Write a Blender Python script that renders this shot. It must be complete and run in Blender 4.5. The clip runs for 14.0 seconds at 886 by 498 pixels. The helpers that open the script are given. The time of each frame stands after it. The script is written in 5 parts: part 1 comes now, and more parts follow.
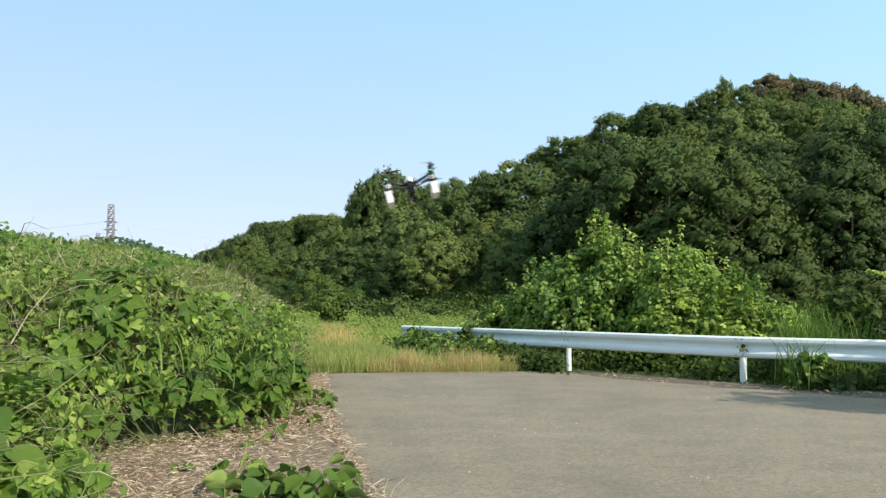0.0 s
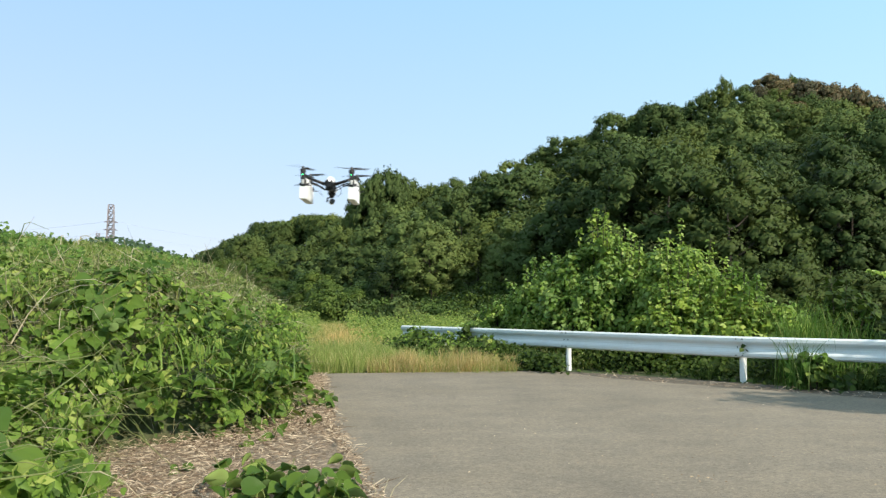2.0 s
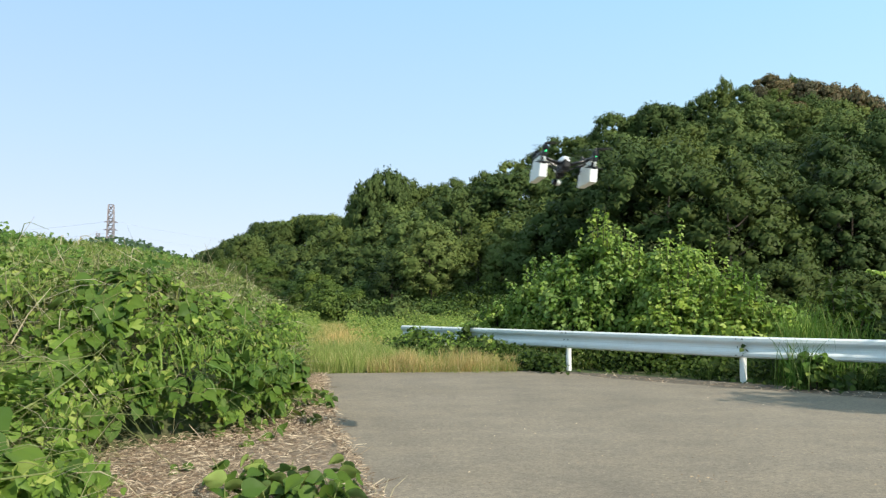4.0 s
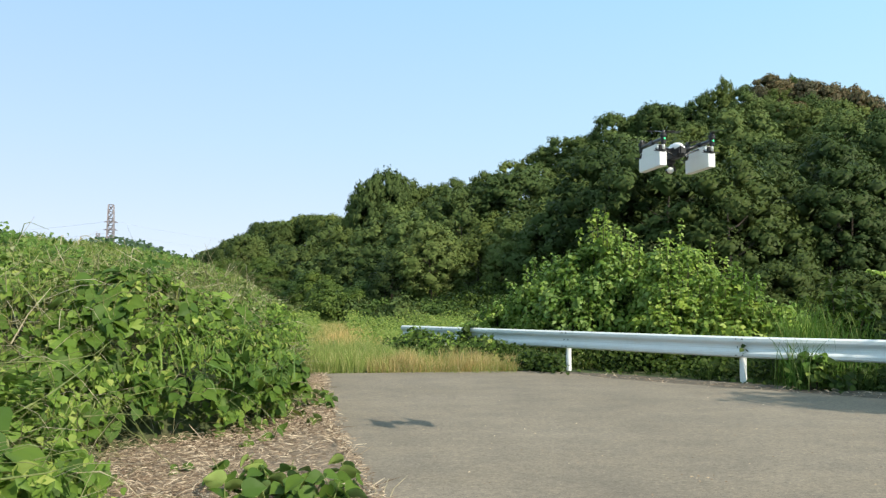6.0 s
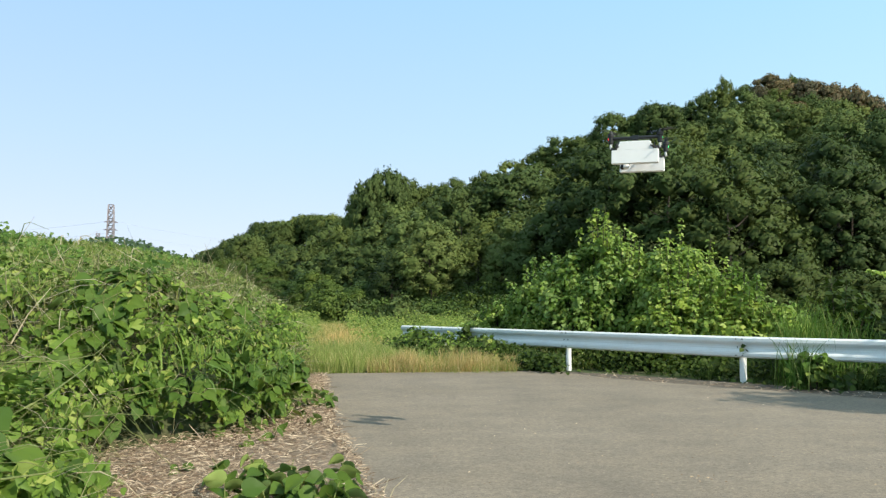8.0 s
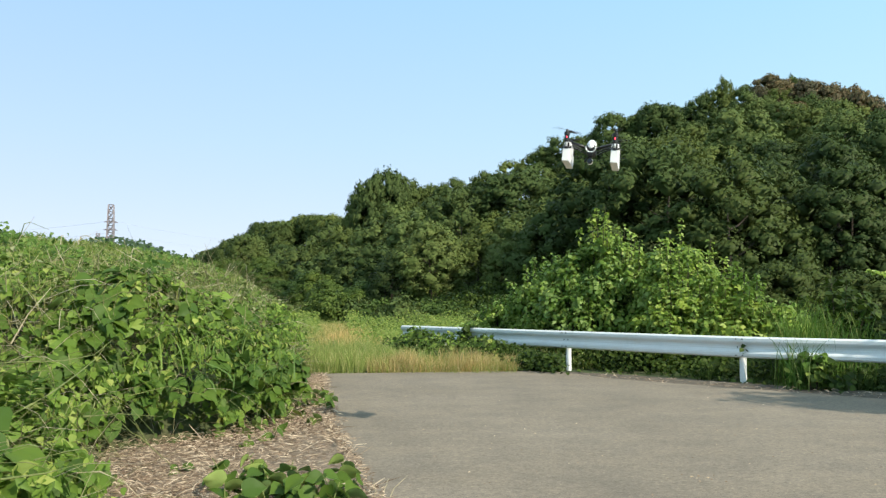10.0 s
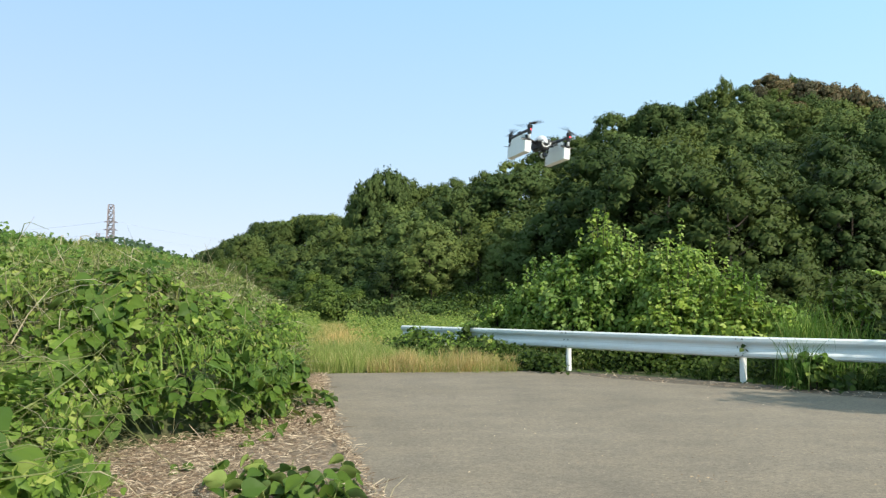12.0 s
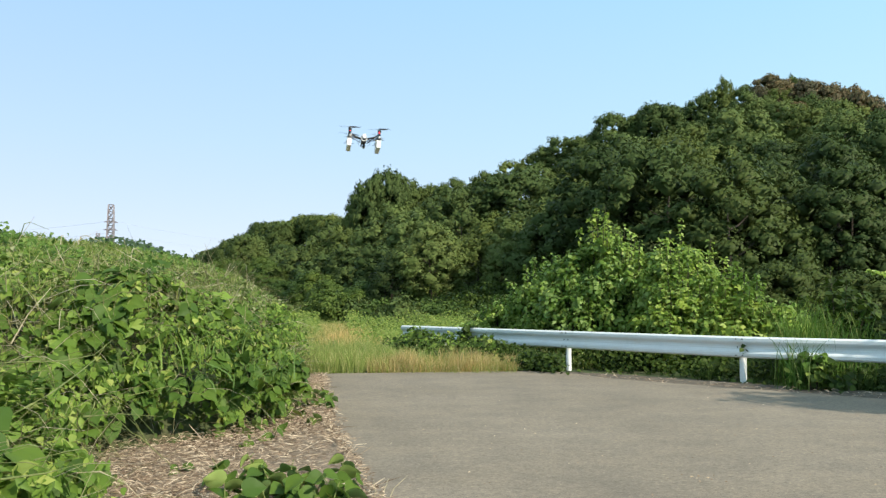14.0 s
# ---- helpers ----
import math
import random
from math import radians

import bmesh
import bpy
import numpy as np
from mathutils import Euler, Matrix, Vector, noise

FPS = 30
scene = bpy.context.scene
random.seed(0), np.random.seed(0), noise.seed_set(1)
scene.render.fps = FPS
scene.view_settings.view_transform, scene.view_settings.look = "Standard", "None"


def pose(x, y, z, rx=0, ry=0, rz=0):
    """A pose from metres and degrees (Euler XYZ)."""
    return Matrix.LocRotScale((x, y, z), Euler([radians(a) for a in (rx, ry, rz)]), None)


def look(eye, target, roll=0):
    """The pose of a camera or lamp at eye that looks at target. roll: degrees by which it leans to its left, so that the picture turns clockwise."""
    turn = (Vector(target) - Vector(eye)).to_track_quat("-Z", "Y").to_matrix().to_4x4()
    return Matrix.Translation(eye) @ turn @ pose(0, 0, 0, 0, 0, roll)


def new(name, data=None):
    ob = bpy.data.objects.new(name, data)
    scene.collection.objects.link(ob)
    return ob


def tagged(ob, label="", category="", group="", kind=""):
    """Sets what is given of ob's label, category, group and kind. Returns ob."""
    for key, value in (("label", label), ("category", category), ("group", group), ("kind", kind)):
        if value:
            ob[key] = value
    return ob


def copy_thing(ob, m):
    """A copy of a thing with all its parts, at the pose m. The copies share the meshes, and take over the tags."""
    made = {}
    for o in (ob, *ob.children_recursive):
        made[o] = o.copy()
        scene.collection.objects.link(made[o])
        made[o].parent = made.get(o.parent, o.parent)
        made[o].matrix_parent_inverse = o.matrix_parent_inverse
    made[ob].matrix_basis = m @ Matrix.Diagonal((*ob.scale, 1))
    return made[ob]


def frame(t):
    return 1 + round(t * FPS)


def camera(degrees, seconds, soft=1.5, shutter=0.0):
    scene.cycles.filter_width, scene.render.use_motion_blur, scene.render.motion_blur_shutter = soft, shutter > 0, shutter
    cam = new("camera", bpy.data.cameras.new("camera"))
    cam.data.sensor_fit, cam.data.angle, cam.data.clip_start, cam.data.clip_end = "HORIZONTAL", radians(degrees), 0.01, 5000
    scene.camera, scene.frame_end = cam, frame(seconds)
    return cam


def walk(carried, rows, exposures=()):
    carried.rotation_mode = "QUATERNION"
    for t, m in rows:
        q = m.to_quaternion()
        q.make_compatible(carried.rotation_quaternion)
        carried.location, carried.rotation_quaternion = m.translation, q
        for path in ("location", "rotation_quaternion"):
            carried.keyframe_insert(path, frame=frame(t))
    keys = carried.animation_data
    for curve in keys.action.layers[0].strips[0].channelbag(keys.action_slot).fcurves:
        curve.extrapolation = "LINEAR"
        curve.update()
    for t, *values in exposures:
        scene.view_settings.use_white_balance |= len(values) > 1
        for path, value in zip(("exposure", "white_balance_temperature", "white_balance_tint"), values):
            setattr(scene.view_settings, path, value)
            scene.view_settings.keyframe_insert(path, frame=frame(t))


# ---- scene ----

# ======== camera: it stands still on a tripod beside the lane ========
LENS = 58.5
EYE = (0.0, 0.0, 1.3)
cam = camera(LENS, 14.0, soft=1.35, shutter=0.5)
VIEW = pose(*EYE, 94.05, 0, 0)
walk(cam, [(0.0, VIEW), (14.0, VIEW)])

# ======== daylight ========
SUN_FROM = Vector((2.47, -2.32, 2.6)).normalized()
world = bpy.data.worlds.new("daylight")
scene.world = world
world.use_nodes = True
wn, wl = world.node_tree.nodes, world.node_tree.links
sky = wn.new("ShaderNodeTexSky")
sky.sky_type = "NISHITA"
sky.sun_disc = False
sky.sun_elevation = math.asin(SUN_FROM.z)
sky.sun_rotation = math.atan2(SUN_FROM.x, SUN_FROM.y)
sky.air_density, sky.dust_density, sky.ozone_density = 1.0, 0.35, 1.0
wn["Background"].inputs["Strength"].default_value = 0.15
# summer haze evens the sky out: pale by the horizon, bluer overhead, clearer towards the sun's side
way = wn.new("ShaderNodeTexCoord")
split = wn.new("ShaderNodeSeparateXYZ")
wl.new(way.outputs["Generated"], split.inputs["Vector"])
rise = wn.new("ShaderNodeValToRGB")
while len(rise.color_ramp.elements) < 5:
    rise.color_ramp.elements.new(0.5)
for stop, (at, tone) in zip(rise.color_ramp.elements, ((0.0, (0.575, 0.63, 0.775)), (0.09, (0.535, 0.635, 0.8)), (0.2, (0.46, 0.635, 0.83)), (0.38, (0.36, 0.59, 0.84)), (1.0, (0.5, 0.55, 0.62)))):
    stop.position, stop.color = at, (*tone, 1)
wl.new(split.outputs["Z"], rise.inputs["Fac"])
aside = wn.new("ShaderNodeVectorMath")
aside.operation = "DOT_PRODUCT"
aside.inputs[1].default_value = (0.73, -0.685, 0)
wl.new(way.outputs["Generated"], aside.inputs[0])
span = wn.new("ShaderNodeMapRange")
span.inputs["From Min"].default_value, span.inputs["From Max"].default_value = -1.0, 0.0
wl.new(aside.outputs["Value"], span.inputs["Value"])
tint = wn.new("ShaderNodeMix")
tint.data_type = "RGBA"
tint.inputs[6].default_value, tint.inputs[7].default_value = (0.985, 0.955, 0.98, 1), (1.05, 1.2, 1.07, 1)
wl.new(span.outputs["Result"], tint.inputs[0])
clear = wn.new("ShaderNodeMix")
clear.data_type, clear.blend_type = "RGBA", "MULTIPLY"
clear.inputs[0].default_value = 1.0
wl.new(rise.outputs["Color"], clear.inputs[6])
wl.new(tint.outputs[2], clear.inputs[7])
bright = wn.new("ShaderNodeVectorMath")
bright.operation = "SCALE"
bright.inputs["Scale"].default_value = 5.0
wl.new(clear.outputs[2], bright.inputs[0])
haze = wn.new("ShaderNodeMix")
haze.data_type = "RGBA"
haze.inputs[0].default_value = 0.88
wl.new(sky.outputs["Color"], haze.inputs[6])
wl.new(bright.outputs["Vector"], haze.inputs[7])
wl.new(haze.outputs[2], wn["Background"].inputs["Color"])

sun = new("sun", bpy.data.lights.new("sun", "SUN"))
sun.data.energy, sun.data.angle, sun.data.color = 3.5, radians(0.53), (1.0, 0.915, 0.76)
sun.matrix_world = look((0, 0, 0), -SUN_FROM)
scene.view_settings.exposure = 0.7

rng = np.random.default_rng(7)


# ======== materials ========
def material(name, rough=0.6, metal=0.0):
    m = bpy.data.materials.new(name)
    m.use_nodes = True
    b = m.node_tree.nodes["Principled BSDF"]
    b.inputs["Roughness"].default_value, b.inputs["Metallic"].default_value = rough, metal
    return m, m.node_tree.nodes, m.node_tree.links, b


def ramp(n, stops):
    r = n.new("ShaderNodeValToRGB")
    while len(r.color_ramp.elements) < len(stops):
        r.color_ramp.elements.new(0.5)
    for e, (p, c) in zip(r.color_ramp.elements, stops):
        e.position, e.color = p, (*c, 1)
    return r


def noise_tex(n, l, scale, detail=4.0, rough=0.55, space="Object"):
    co = n.new("ShaderNodeTexCoord")
    t = n.new("ShaderNodeTexNoise")
    t.inputs["Scale"].default_value, t.inputs["Detail"].default_value, t.inputs["Roughness"].default_value = scale, detail, rough
    l.new(co.outputs[space], t.inputs["Vector"])
    return t


def mix(n, l, fac, a, b, kind="MIX"):
    x = n.new("ShaderNodeMix")
    x.data_type, x.blend_type = "RGBA", kind
    for sock, v in ((x.inputs[0], fac), (x.inputs[6], a), (x.inputs[7], b)):
        if isinstance(v, bpy.types.NodeSocket):
            l.new(v, sock)
        else:
            sock.default_value = v if isinstance(v, float) else (*v, 1)
    return x.outputs[2]


def bump(n, l, b, height, strength, distance):
    x = n.new("ShaderNodeBump")
    x.inputs["Strength"].default_value, x.inputs["Distance"].default_value = strength, distance
    l.new(height, x.inputs["Height"])
    l.new(x.outputs["Normal"], b.inputs["Normal"])


def plain(name, colour, rough=0.5, metal=0.0, wear=0.12, scale=30.0):
    """Painted, moulded or metal surface with slight mottling."""
    m, n, l, b = material(name, rough, metal)
    t = noise_tex(n, l, scale)
    dark = tuple(c * (1 - wear * 2) for c in colour)
    lit = tuple(min(1, c * (1 + wear)) for c in colour)
    l.new(ramp(n, [(0.3, dark), (0.7, lit)]).outputs["Color"], b.inputs["Base Color"])
    l.new(t.outputs["Fac"], n["Color Ramp"].inputs["Fac"])
    return m


def foliage(name, stops, patches=None, through_light=0.35, rough=0.55, patch_scale=0.5, gloss=0.2):
    """Leaves: each leaf has its own tone, and stands of them differ; some light passes through."""
    m, n, l, b = material(name, rough)
    g = n.new("ShaderNodeNewGeometry")
    r = ramp(n, stops)
    l.new(g.outputs["Random Per Island"], r.inputs["Fac"])
    colour = r.outputs["Color"]
    if patches:
        t = noise_tex(n, l, patch_scale, 3.0)
        pr = ramp(n, [(0.42, (0, 0, 0)), (0.62, (1, 1, 1))])
        l.new(t.outputs["Fac"], pr.inputs["Fac"])
        colour = mix(n, l, pr.outputs["Color"], colour, patches, "MIX")
        colour = mix(n, l, 0.5, r.outputs["Color"], colour)
    o = n.new("ShaderNodeObjectInfo")
    orp = ramp(n, [(0.0, (0.68, 0.76, 0.82)), (0.5, (1, 1, 1)), (1.0, (1.24, 1.14, 0.98))])
    l.new(o.outputs["Random"], orp.inputs["Fac"])
    colour = mix(n, l, 1.0, colour, orp.outputs["Color"], "MULTIPLY")
    l.new(colour, b.inputs["Base Color"])
    tr = n.new("ShaderNodeBsdfTranslucent")
    l.new(colour, tr.inputs["Color"])
    ms = n.new("ShaderNodeMixShader")
    ms.inputs["Fac"].default_value = through_light
    l.new(b.outputs["BSDF"], ms.inputs[1])
    l.new(tr.outputs["BSDF"], ms.inputs[2])
    l.new(ms.outputs["Shader"], n["Material Output"].inputs["Surface"])
    b.inputs["Specular IOR Level"].default_value = gloss
    return m


KUDZU = foliage("kudzu_leaf", [(0.0, (0.058, 0.108, 0.018)), (0.45, (0.118, 0.205, 0.033)), (0.8, (0.19, 0.3, 0.052)), (1.0, (0.34, 0.4, 0.1))])
KUDZU_PALE = foliage("kudzu_underside", [(0.0, (0.22, 0.36, 0.09)), (1.0, (0.37, 0.5, 0.17))])
BANK = foliage("bank_leaf", [(0.0, (0.1, 0.16, 0.026)), (0.5, (0.185, 0.27, 0.042)), (0.85, (0.3, 0.36, 0.08)), (1.0, (0.48, 0.45, 0.23))])
WEED = foliage("meadow_leaf", [(0.0, (0.08, 0.14, 0.028)), (0.6, (0.14, 0.215, 0.046)), (1.0, (0.24, 0.3, 0.09))])
MEADOWGRASS = foliage("meadow_grass", [(0.0, (0.15, 0.23, 0.045)), (0.5, (0.25, 0.33, 0.08)), (0.85, (0.39, 0.42, 0.16)), (1.0, (0.55, 0.47, 0.25))])
GRASS = foliage("green_grass", [(0.0, (0.06, 0.14, 0.02)), (0.7, (0.14, 0.25, 0.04)), (1.0, (0.3, 0.34, 0.1))])
STRAPGRASS = foliage("strap_grass", [(0.0, (0.09, 0.17, 0.03)), (0.6, (0.18, 0.28, 0.07)), (1.0, (0.34, 0.42, 0.18))])
BANKGRASS = foliage("seeding_grass", [(0.0, (0.1, 0.17, 0.03)), (0.5, (0.2, 0.26, 0.06)), (0.8, (0.34, 0.34, 0.14)), (1.0, (0.46, 0.42, 0.25))])
DRYGRASS = foliage("dry_grass", [(0.0, (0.22, 0.29, 0.08)), (0.3, (0.48, 0.37, 0.14)), (0.7, (0.64, 0.45, 0.185)), (1.0, (0.76, 0.61, 0.33))])
SHRUB = foliage("shrub_leaf", [(0.0, (0.13, 0.23, 0.034)), (0.5, (0.262, 0.378, 0.066)), (1.0, (0.41, 0.52, 0.15))], through_light=0.4, gloss=0.3, rough=0.45)
# shade below rail and trees is put into these dark leaf tones
UNDER = foliage("shade_toned_undergrowth_leaf", [(0.0, (0.025, 0.047, 0.008)), (0.6, (0.043, 0.078, 0.012)), (1.0, (0.09, 0.14, 0.028))])
TREE = foliage("broadleaf_tree", [(0.0, (0.062, 0.094, 0.026)), (0.5, (0.082, 0.119, 0.034)), (1.0, (0.11, 0.148, 0.047))], patches=(0.106, 0.138, 0.041), patch_scale=0.55, through_light=0.2, rough=0.65, gloss=0.1)
# TREE's tones at about two thirds, for most of the nearer trees
TREE_DEEP = foliage("dark_hillside_tree", [(0.0, (0.04, 0.066, 0.017)), (0.5, (0.053, 0.083, 0.022)), (1.0, (0.074, 0.106, 0.03))], patches=(0.076, 0.104, 0.03), patch_scale=0.55, through_light=0.2, rough=0.6, gloss=0.15)
TREE_LIGHT = foliage("light_broadleaf_tree", [(0.0, (0.096, 0.14, 0.038)), (0.5, (0.122, 0.168, 0.048)), (1.0, (0.162, 0.206, 0.064))], patches=(0.15, 0.185, 0.06), patch_scale=0.55, through_light=0.2, rough=0.65, gloss=0.1)
# lighter green for the wood's edge: distance haze put into the leaf colour
TREE_EDGE = foliage("haze_toned_edge_tree", [(0.0, (0.062, 0.105, 0.022)), (0.5, (0.086, 0.138, 0.03)), (1.0, (0.12, 0.175, 0.045))], through_light=0.3, rough=0.6, gloss=0.15)
TREE_BROWN = foliage("brown_tipped_tree", [(0.0, (0.075, 0.085, 0.035)), (0.5, (0.12, 0.098, 0.052)), (1.0, (0.165, 0.122, 0.068))], through_light=0.2)
FARWOOD = foliage("distant_woods", [(0.0, (0.06, 0.10, 0.05)), (1.0, (0.10, 0.16, 0.07))])


def bark_material(name, a, b_):
    m, n, l, b = material(name, 0.9)
    t = noise_tex(n, l, 9.0, 6.0)
    r = ramp(n, [(0.3, a), (0.7, b_)])
    l.new(t.outputs["Fac"], r.inputs["Fac"])
    l.new(r.outputs["Color"], b.inputs["Base Color"])
    bump(n, l, b, t.outputs["Fac"], 0.6, 0.03)
    return m


BARK = bark_material("bark", (0.028, 0.022, 0.016), (0.085, 0.068, 0.05))
VINE = bark_material("vine_stem", (0.1, 0.14, 0.03), (0.24, 0.26, 0.09))
STALK = bark_material("dead_stalk", (0.36, 0.3, 0.18), (0.6, 0.53, 0.38))
STEMS = foliage("tangled_stem", [(0.0, (0.09, 0.08, 0.04)), (0.4, (0.2, 0.2, 0.08)), (0.8, (0.34, 0.3, 0.18)), (1.0, (0.52, 0.46, 0.34))], through_light=0.0, rough=0.8)
STRAW = foliage("straw", [(0.0, (0.09, 0.06, 0.042)), (0.4, (0.25, 0.185, 0.135)), (0.8, (0.46, 0.37, 0.28)), (1.0, (0.72, 0.62, 0.5))], through_light=0.1, rough=0.8)


def asphalt_material():
    m, n, l, b = material("asphalt", 0.88)
    big = noise_tex(n, l, 0.35, 5.0, 0.6)
    streak = n.new("ShaderNodeTexNoise")
    co = n.new("ShaderNodeTexCoord")
    mp = n.new("ShaderNodeMapping")
    mp.inputs["Scale"].default_value = (0.25, 1.6, 1)
    l.new(co.outputs["Object"], mp.inputs["Vector"])
    l.new(mp.outputs["Vector"], streak.inputs["Vector"])
    streak.inputs["Scale"].default_value, streak.inputs["Detail"].default_value = 1.2, 5.0
    grit = noise_tex(n, l, 22.0, 10.0, 0.85)
    base = ramp(n, [(0.3, (0.188, 0.155, 0.114)), (0.7, (0.25, 0.208, 0.156))])
    l.new(big.outputs["Fac"], base.inputs["Fac"])
    sr = ramp(n, [(0.35, (0.95, 0.95, 0.95)), (0.65, (1.03, 1.03, 1.03))])
    l.new(streak.outputs["Fac"], sr.inputs["Fac"])
    gr = ramp(n, [(0.36, (0.66, 0.66, 0.66)), (0.5, (0.98, 0.98, 0.98)), (0.6, (1.14, 1.14, 1.13)), (0.7, (1.6, 1.58, 1.5))])
    l.new(grit.outputs["Fac"], gr.inputs["Fac"])
    c = mix(n, l, 1.0, base.outputs["Color"], sr.outputs["Color"], "MULTIPLY")
    c = mix(n, l, 1.0, c, gr.outputs["Color"], "MULTIPLY")
    vo = n.new("ShaderNodeTexVoronoi")               # single stones in the worn surface
    vo.inputs["Scale"].default_value = 85.0
    l.new(co.outputs["Object"], vo.inputs["Vector"])
    sep = n.new("ShaderNodeSeparateColor")
    l.new(vo.outputs["Color"], sep.inputs["Color"])
    st = ramp(n, [(0.0, (0.72, 0.72, 0.74)), (0.14, (0.9, 0.9, 0.9)), (0.5, (1, 1, 1)), (0.9, (1.1, 1.09, 1.08)), (1.0, (1.38, 1.36, 1.32))])
    l.new(sep.outputs["Red"], st.inputs["Fac"])
    c = mix(n, l, 1.0, c, st.outputs["Color"], "MULTIPLY")
    stain = noise_tex(n, l, 1.3, 6.0, 0.7)
    sn = ramp(n, [(0.36, (0.86, 0.87, 0.89)), (0.55, (1.02, 1.02, 1.02)), (0.7, (1.06, 1.05, 1.03))])
    l.new(stain.outputs["Fac"], sn.inputs["Fac"])
    c = mix(n, l, 1.0, c, sn.outputs["Color"], "MULTIPLY")
    l.new(c, b.inputs["Base Color"])
    bump(n, l, b, grit.outputs["Fac"], 0.45, 0.005)
    return m


def soil_material():
    m, n, l, b = material("soil_and_grass", 0.95)
    t = noise_tex(n, l, 0.8, 8.0, 0.65)
    r = ramp(n, [(0.3, (0.035, 0.05, 0.018)), (0.5, (0.06, 0.085, 0.025)), (0.7, (0.12, 0.11, 0.05))])
    l.new(t.outputs["Fac"], r.inputs["Fac"])
    l.new(r.outputs["Color"], b.inputs["Base Color"])
    bump(n, l, b, t.outputs["Fac"], 0.8, 0.1)
    return m


def litter_material():
    m, n, l, b = material("dead_leaf_litter", 0.95)
    t = noise_tex(n, l, 14.0, 8.0, 0.7)
    r = ramp(n, [(0.3, (0.09, 0.065, 0.045)), (0.5, (0.22, 0.165, 0.115)), (0.7, (0.38, 0.3, 0.22))])
    l.new(t.outputs["Fac"], r.inputs["Fac"])
    l.new(r.outputs["Color"], b.inputs["Base Color"])
    bump(n, l, b, t.outputs["Fac"], 1.0, 0.03)
    return m


def rail_material():
    m, n, l, b = material("painted_steel_rail", 0.38, 0.0)
    t = noise_tex(n, l, 2.2, 7.0, 0.65)
    fine = noise_tex(n, l, 40.0, 4.0)
    r = ramp(n, [(0.25, (0.68, 0.69, 0.68)), (0.45, (0.77, 0.79, 0.8)), (0.75, (0.8, 0.82, 0.83))])
    l.new(t.outputs["Fac"], r.inputs["Fac"])
    r2 = ramp(n, [(0.3, (0.95, 0.945, 0.93)), (0.5, (1, 1, 1))])
    l.new(fine.outputs["Fac"], r2.inputs["Fac"])
    l.new(mix(n, l, 1.0, r.outputs["Color"], r2.outputs["Color"], "MULTIPLY"), b.inputs["Base Color"])
    return m


ASPHALT, SOIL, LITTER, RAIL = asphalt_material(), soil_material(), litter_material(), rail_material()
DIRT = plain("dark_soil", (0.13, 0.108, 0.082), 0.95, 0.0, 0.4, 9.0)
BOLT = plain("dark_bolt", (0.06, 0.06, 0.06), 0.5, 0.6)
STEEL = plain("tower_steel", (0.3, 0.26, 0.27), 0.6, 0.1, 0.1, 2.0)
WIRE = plain("cable", (0.46, 0.49, 0.54), 0.5, 0.2)


# ======== mesh helpers ========
def part(name, bm, mat, parent, label="", smooth=False):
    me = bpy.data.meshes.new(name)
    bm.to_mesh(me)
    bm.free()
    me.materials.append(mat)
    if smooth:
        me.shade_smooth()
    ob = new(name, me)
    ob.parent = parent
    if label:
        tagged(ob, label)
    return ob


def raw_mesh(name, verts, polys, mats, slots=None, soft=False):
    """A mesh from arrays: verts (n, 3), polys (m, k) of one corner count."""
    verts, polys = np.asarray(verts, dtype=np.float32), np.asarray(polys, dtype=np.int32)
    me = bpy.data.meshes.new(name)
    k = polys.shape[1]
    me.vertices.add(len(verts))
    me.vertices.foreach_set("co", verts.ravel())
    me.loops.add(polys.size)
    me.loops.foreach_set("vertex_index", polys.ravel())
    me.polygons.add(len(polys))
    me.polygons.foreach_set("loop_start", np.arange(0, polys.size, k, dtype=np.int32))
    for mt in mats:
        me.materials.append(mt)
    if slots is not None:
        me.polygons.foreach_set("material_index", np.asarray(slots, dtype=np.int32))
    me.update(calc_edges=True)
    if soft:
        me.shade_smooth()
    return me


def unit(v):
    return v / np.maximum(np.linalg.norm(v, axis=-1, keepdims=True), 1e-9)


# leaf outlines in (across, along, lift), and their triangles
LEAF_FINE = (np.array([(0, 0.02, 0), (0.2, -0.02, 0.05), (0.4, 0.12, 0.1), (0.5, 0.36, 0.13), (0.42, 0.62, 0.09), (0.2, 0.84, 0.0), (0, 1.05, -0.16), (-0.19, 0.84, 0.0), (-0.41, 0.6, 0.09), (-0.49, 0.34, 0.13),
                       (-0.39, 0.11, 0.1), (-0.2, -0.02, 0.05), (0, 0.42, 0.0)]), [(12, i, (i + 1) % 12) for i in range(12)])
LEAF_TRI = (np.array([(-0.42, 0.05, 0), (0.42, 0.2, 0), (0, 1, 0)]), [(0, 1, 2)])
LEAF_MID = (np.array([(0, 0, 0), (0.45, 0.4, 0.12), (0, 1, -0.1), (-0.45, 0.4, 0.12)]), [(0, 1, 2), (0, 2, 3)])
LEAF_SIX = (np.array([(0, 0, 0), (0.4, 0.14, 0.1), (0.46, 0.5, 0.1), (0, 1.05, -0.14), (-0.46, 0.5, 0.1), (-0.4, 0.14, 0.1)]), [(0, 1, 2), (0, 2, 3), (0, 3, 4), (0, 4, 5)])
LEAF_LONG = (np.array([(0, 0, 0), (0.24, 0.45, 0.08), (0, 1, -0.14), (-0.24, 0.45, 0.08)]), [(0, 1, 2), (0, 2, 3)])


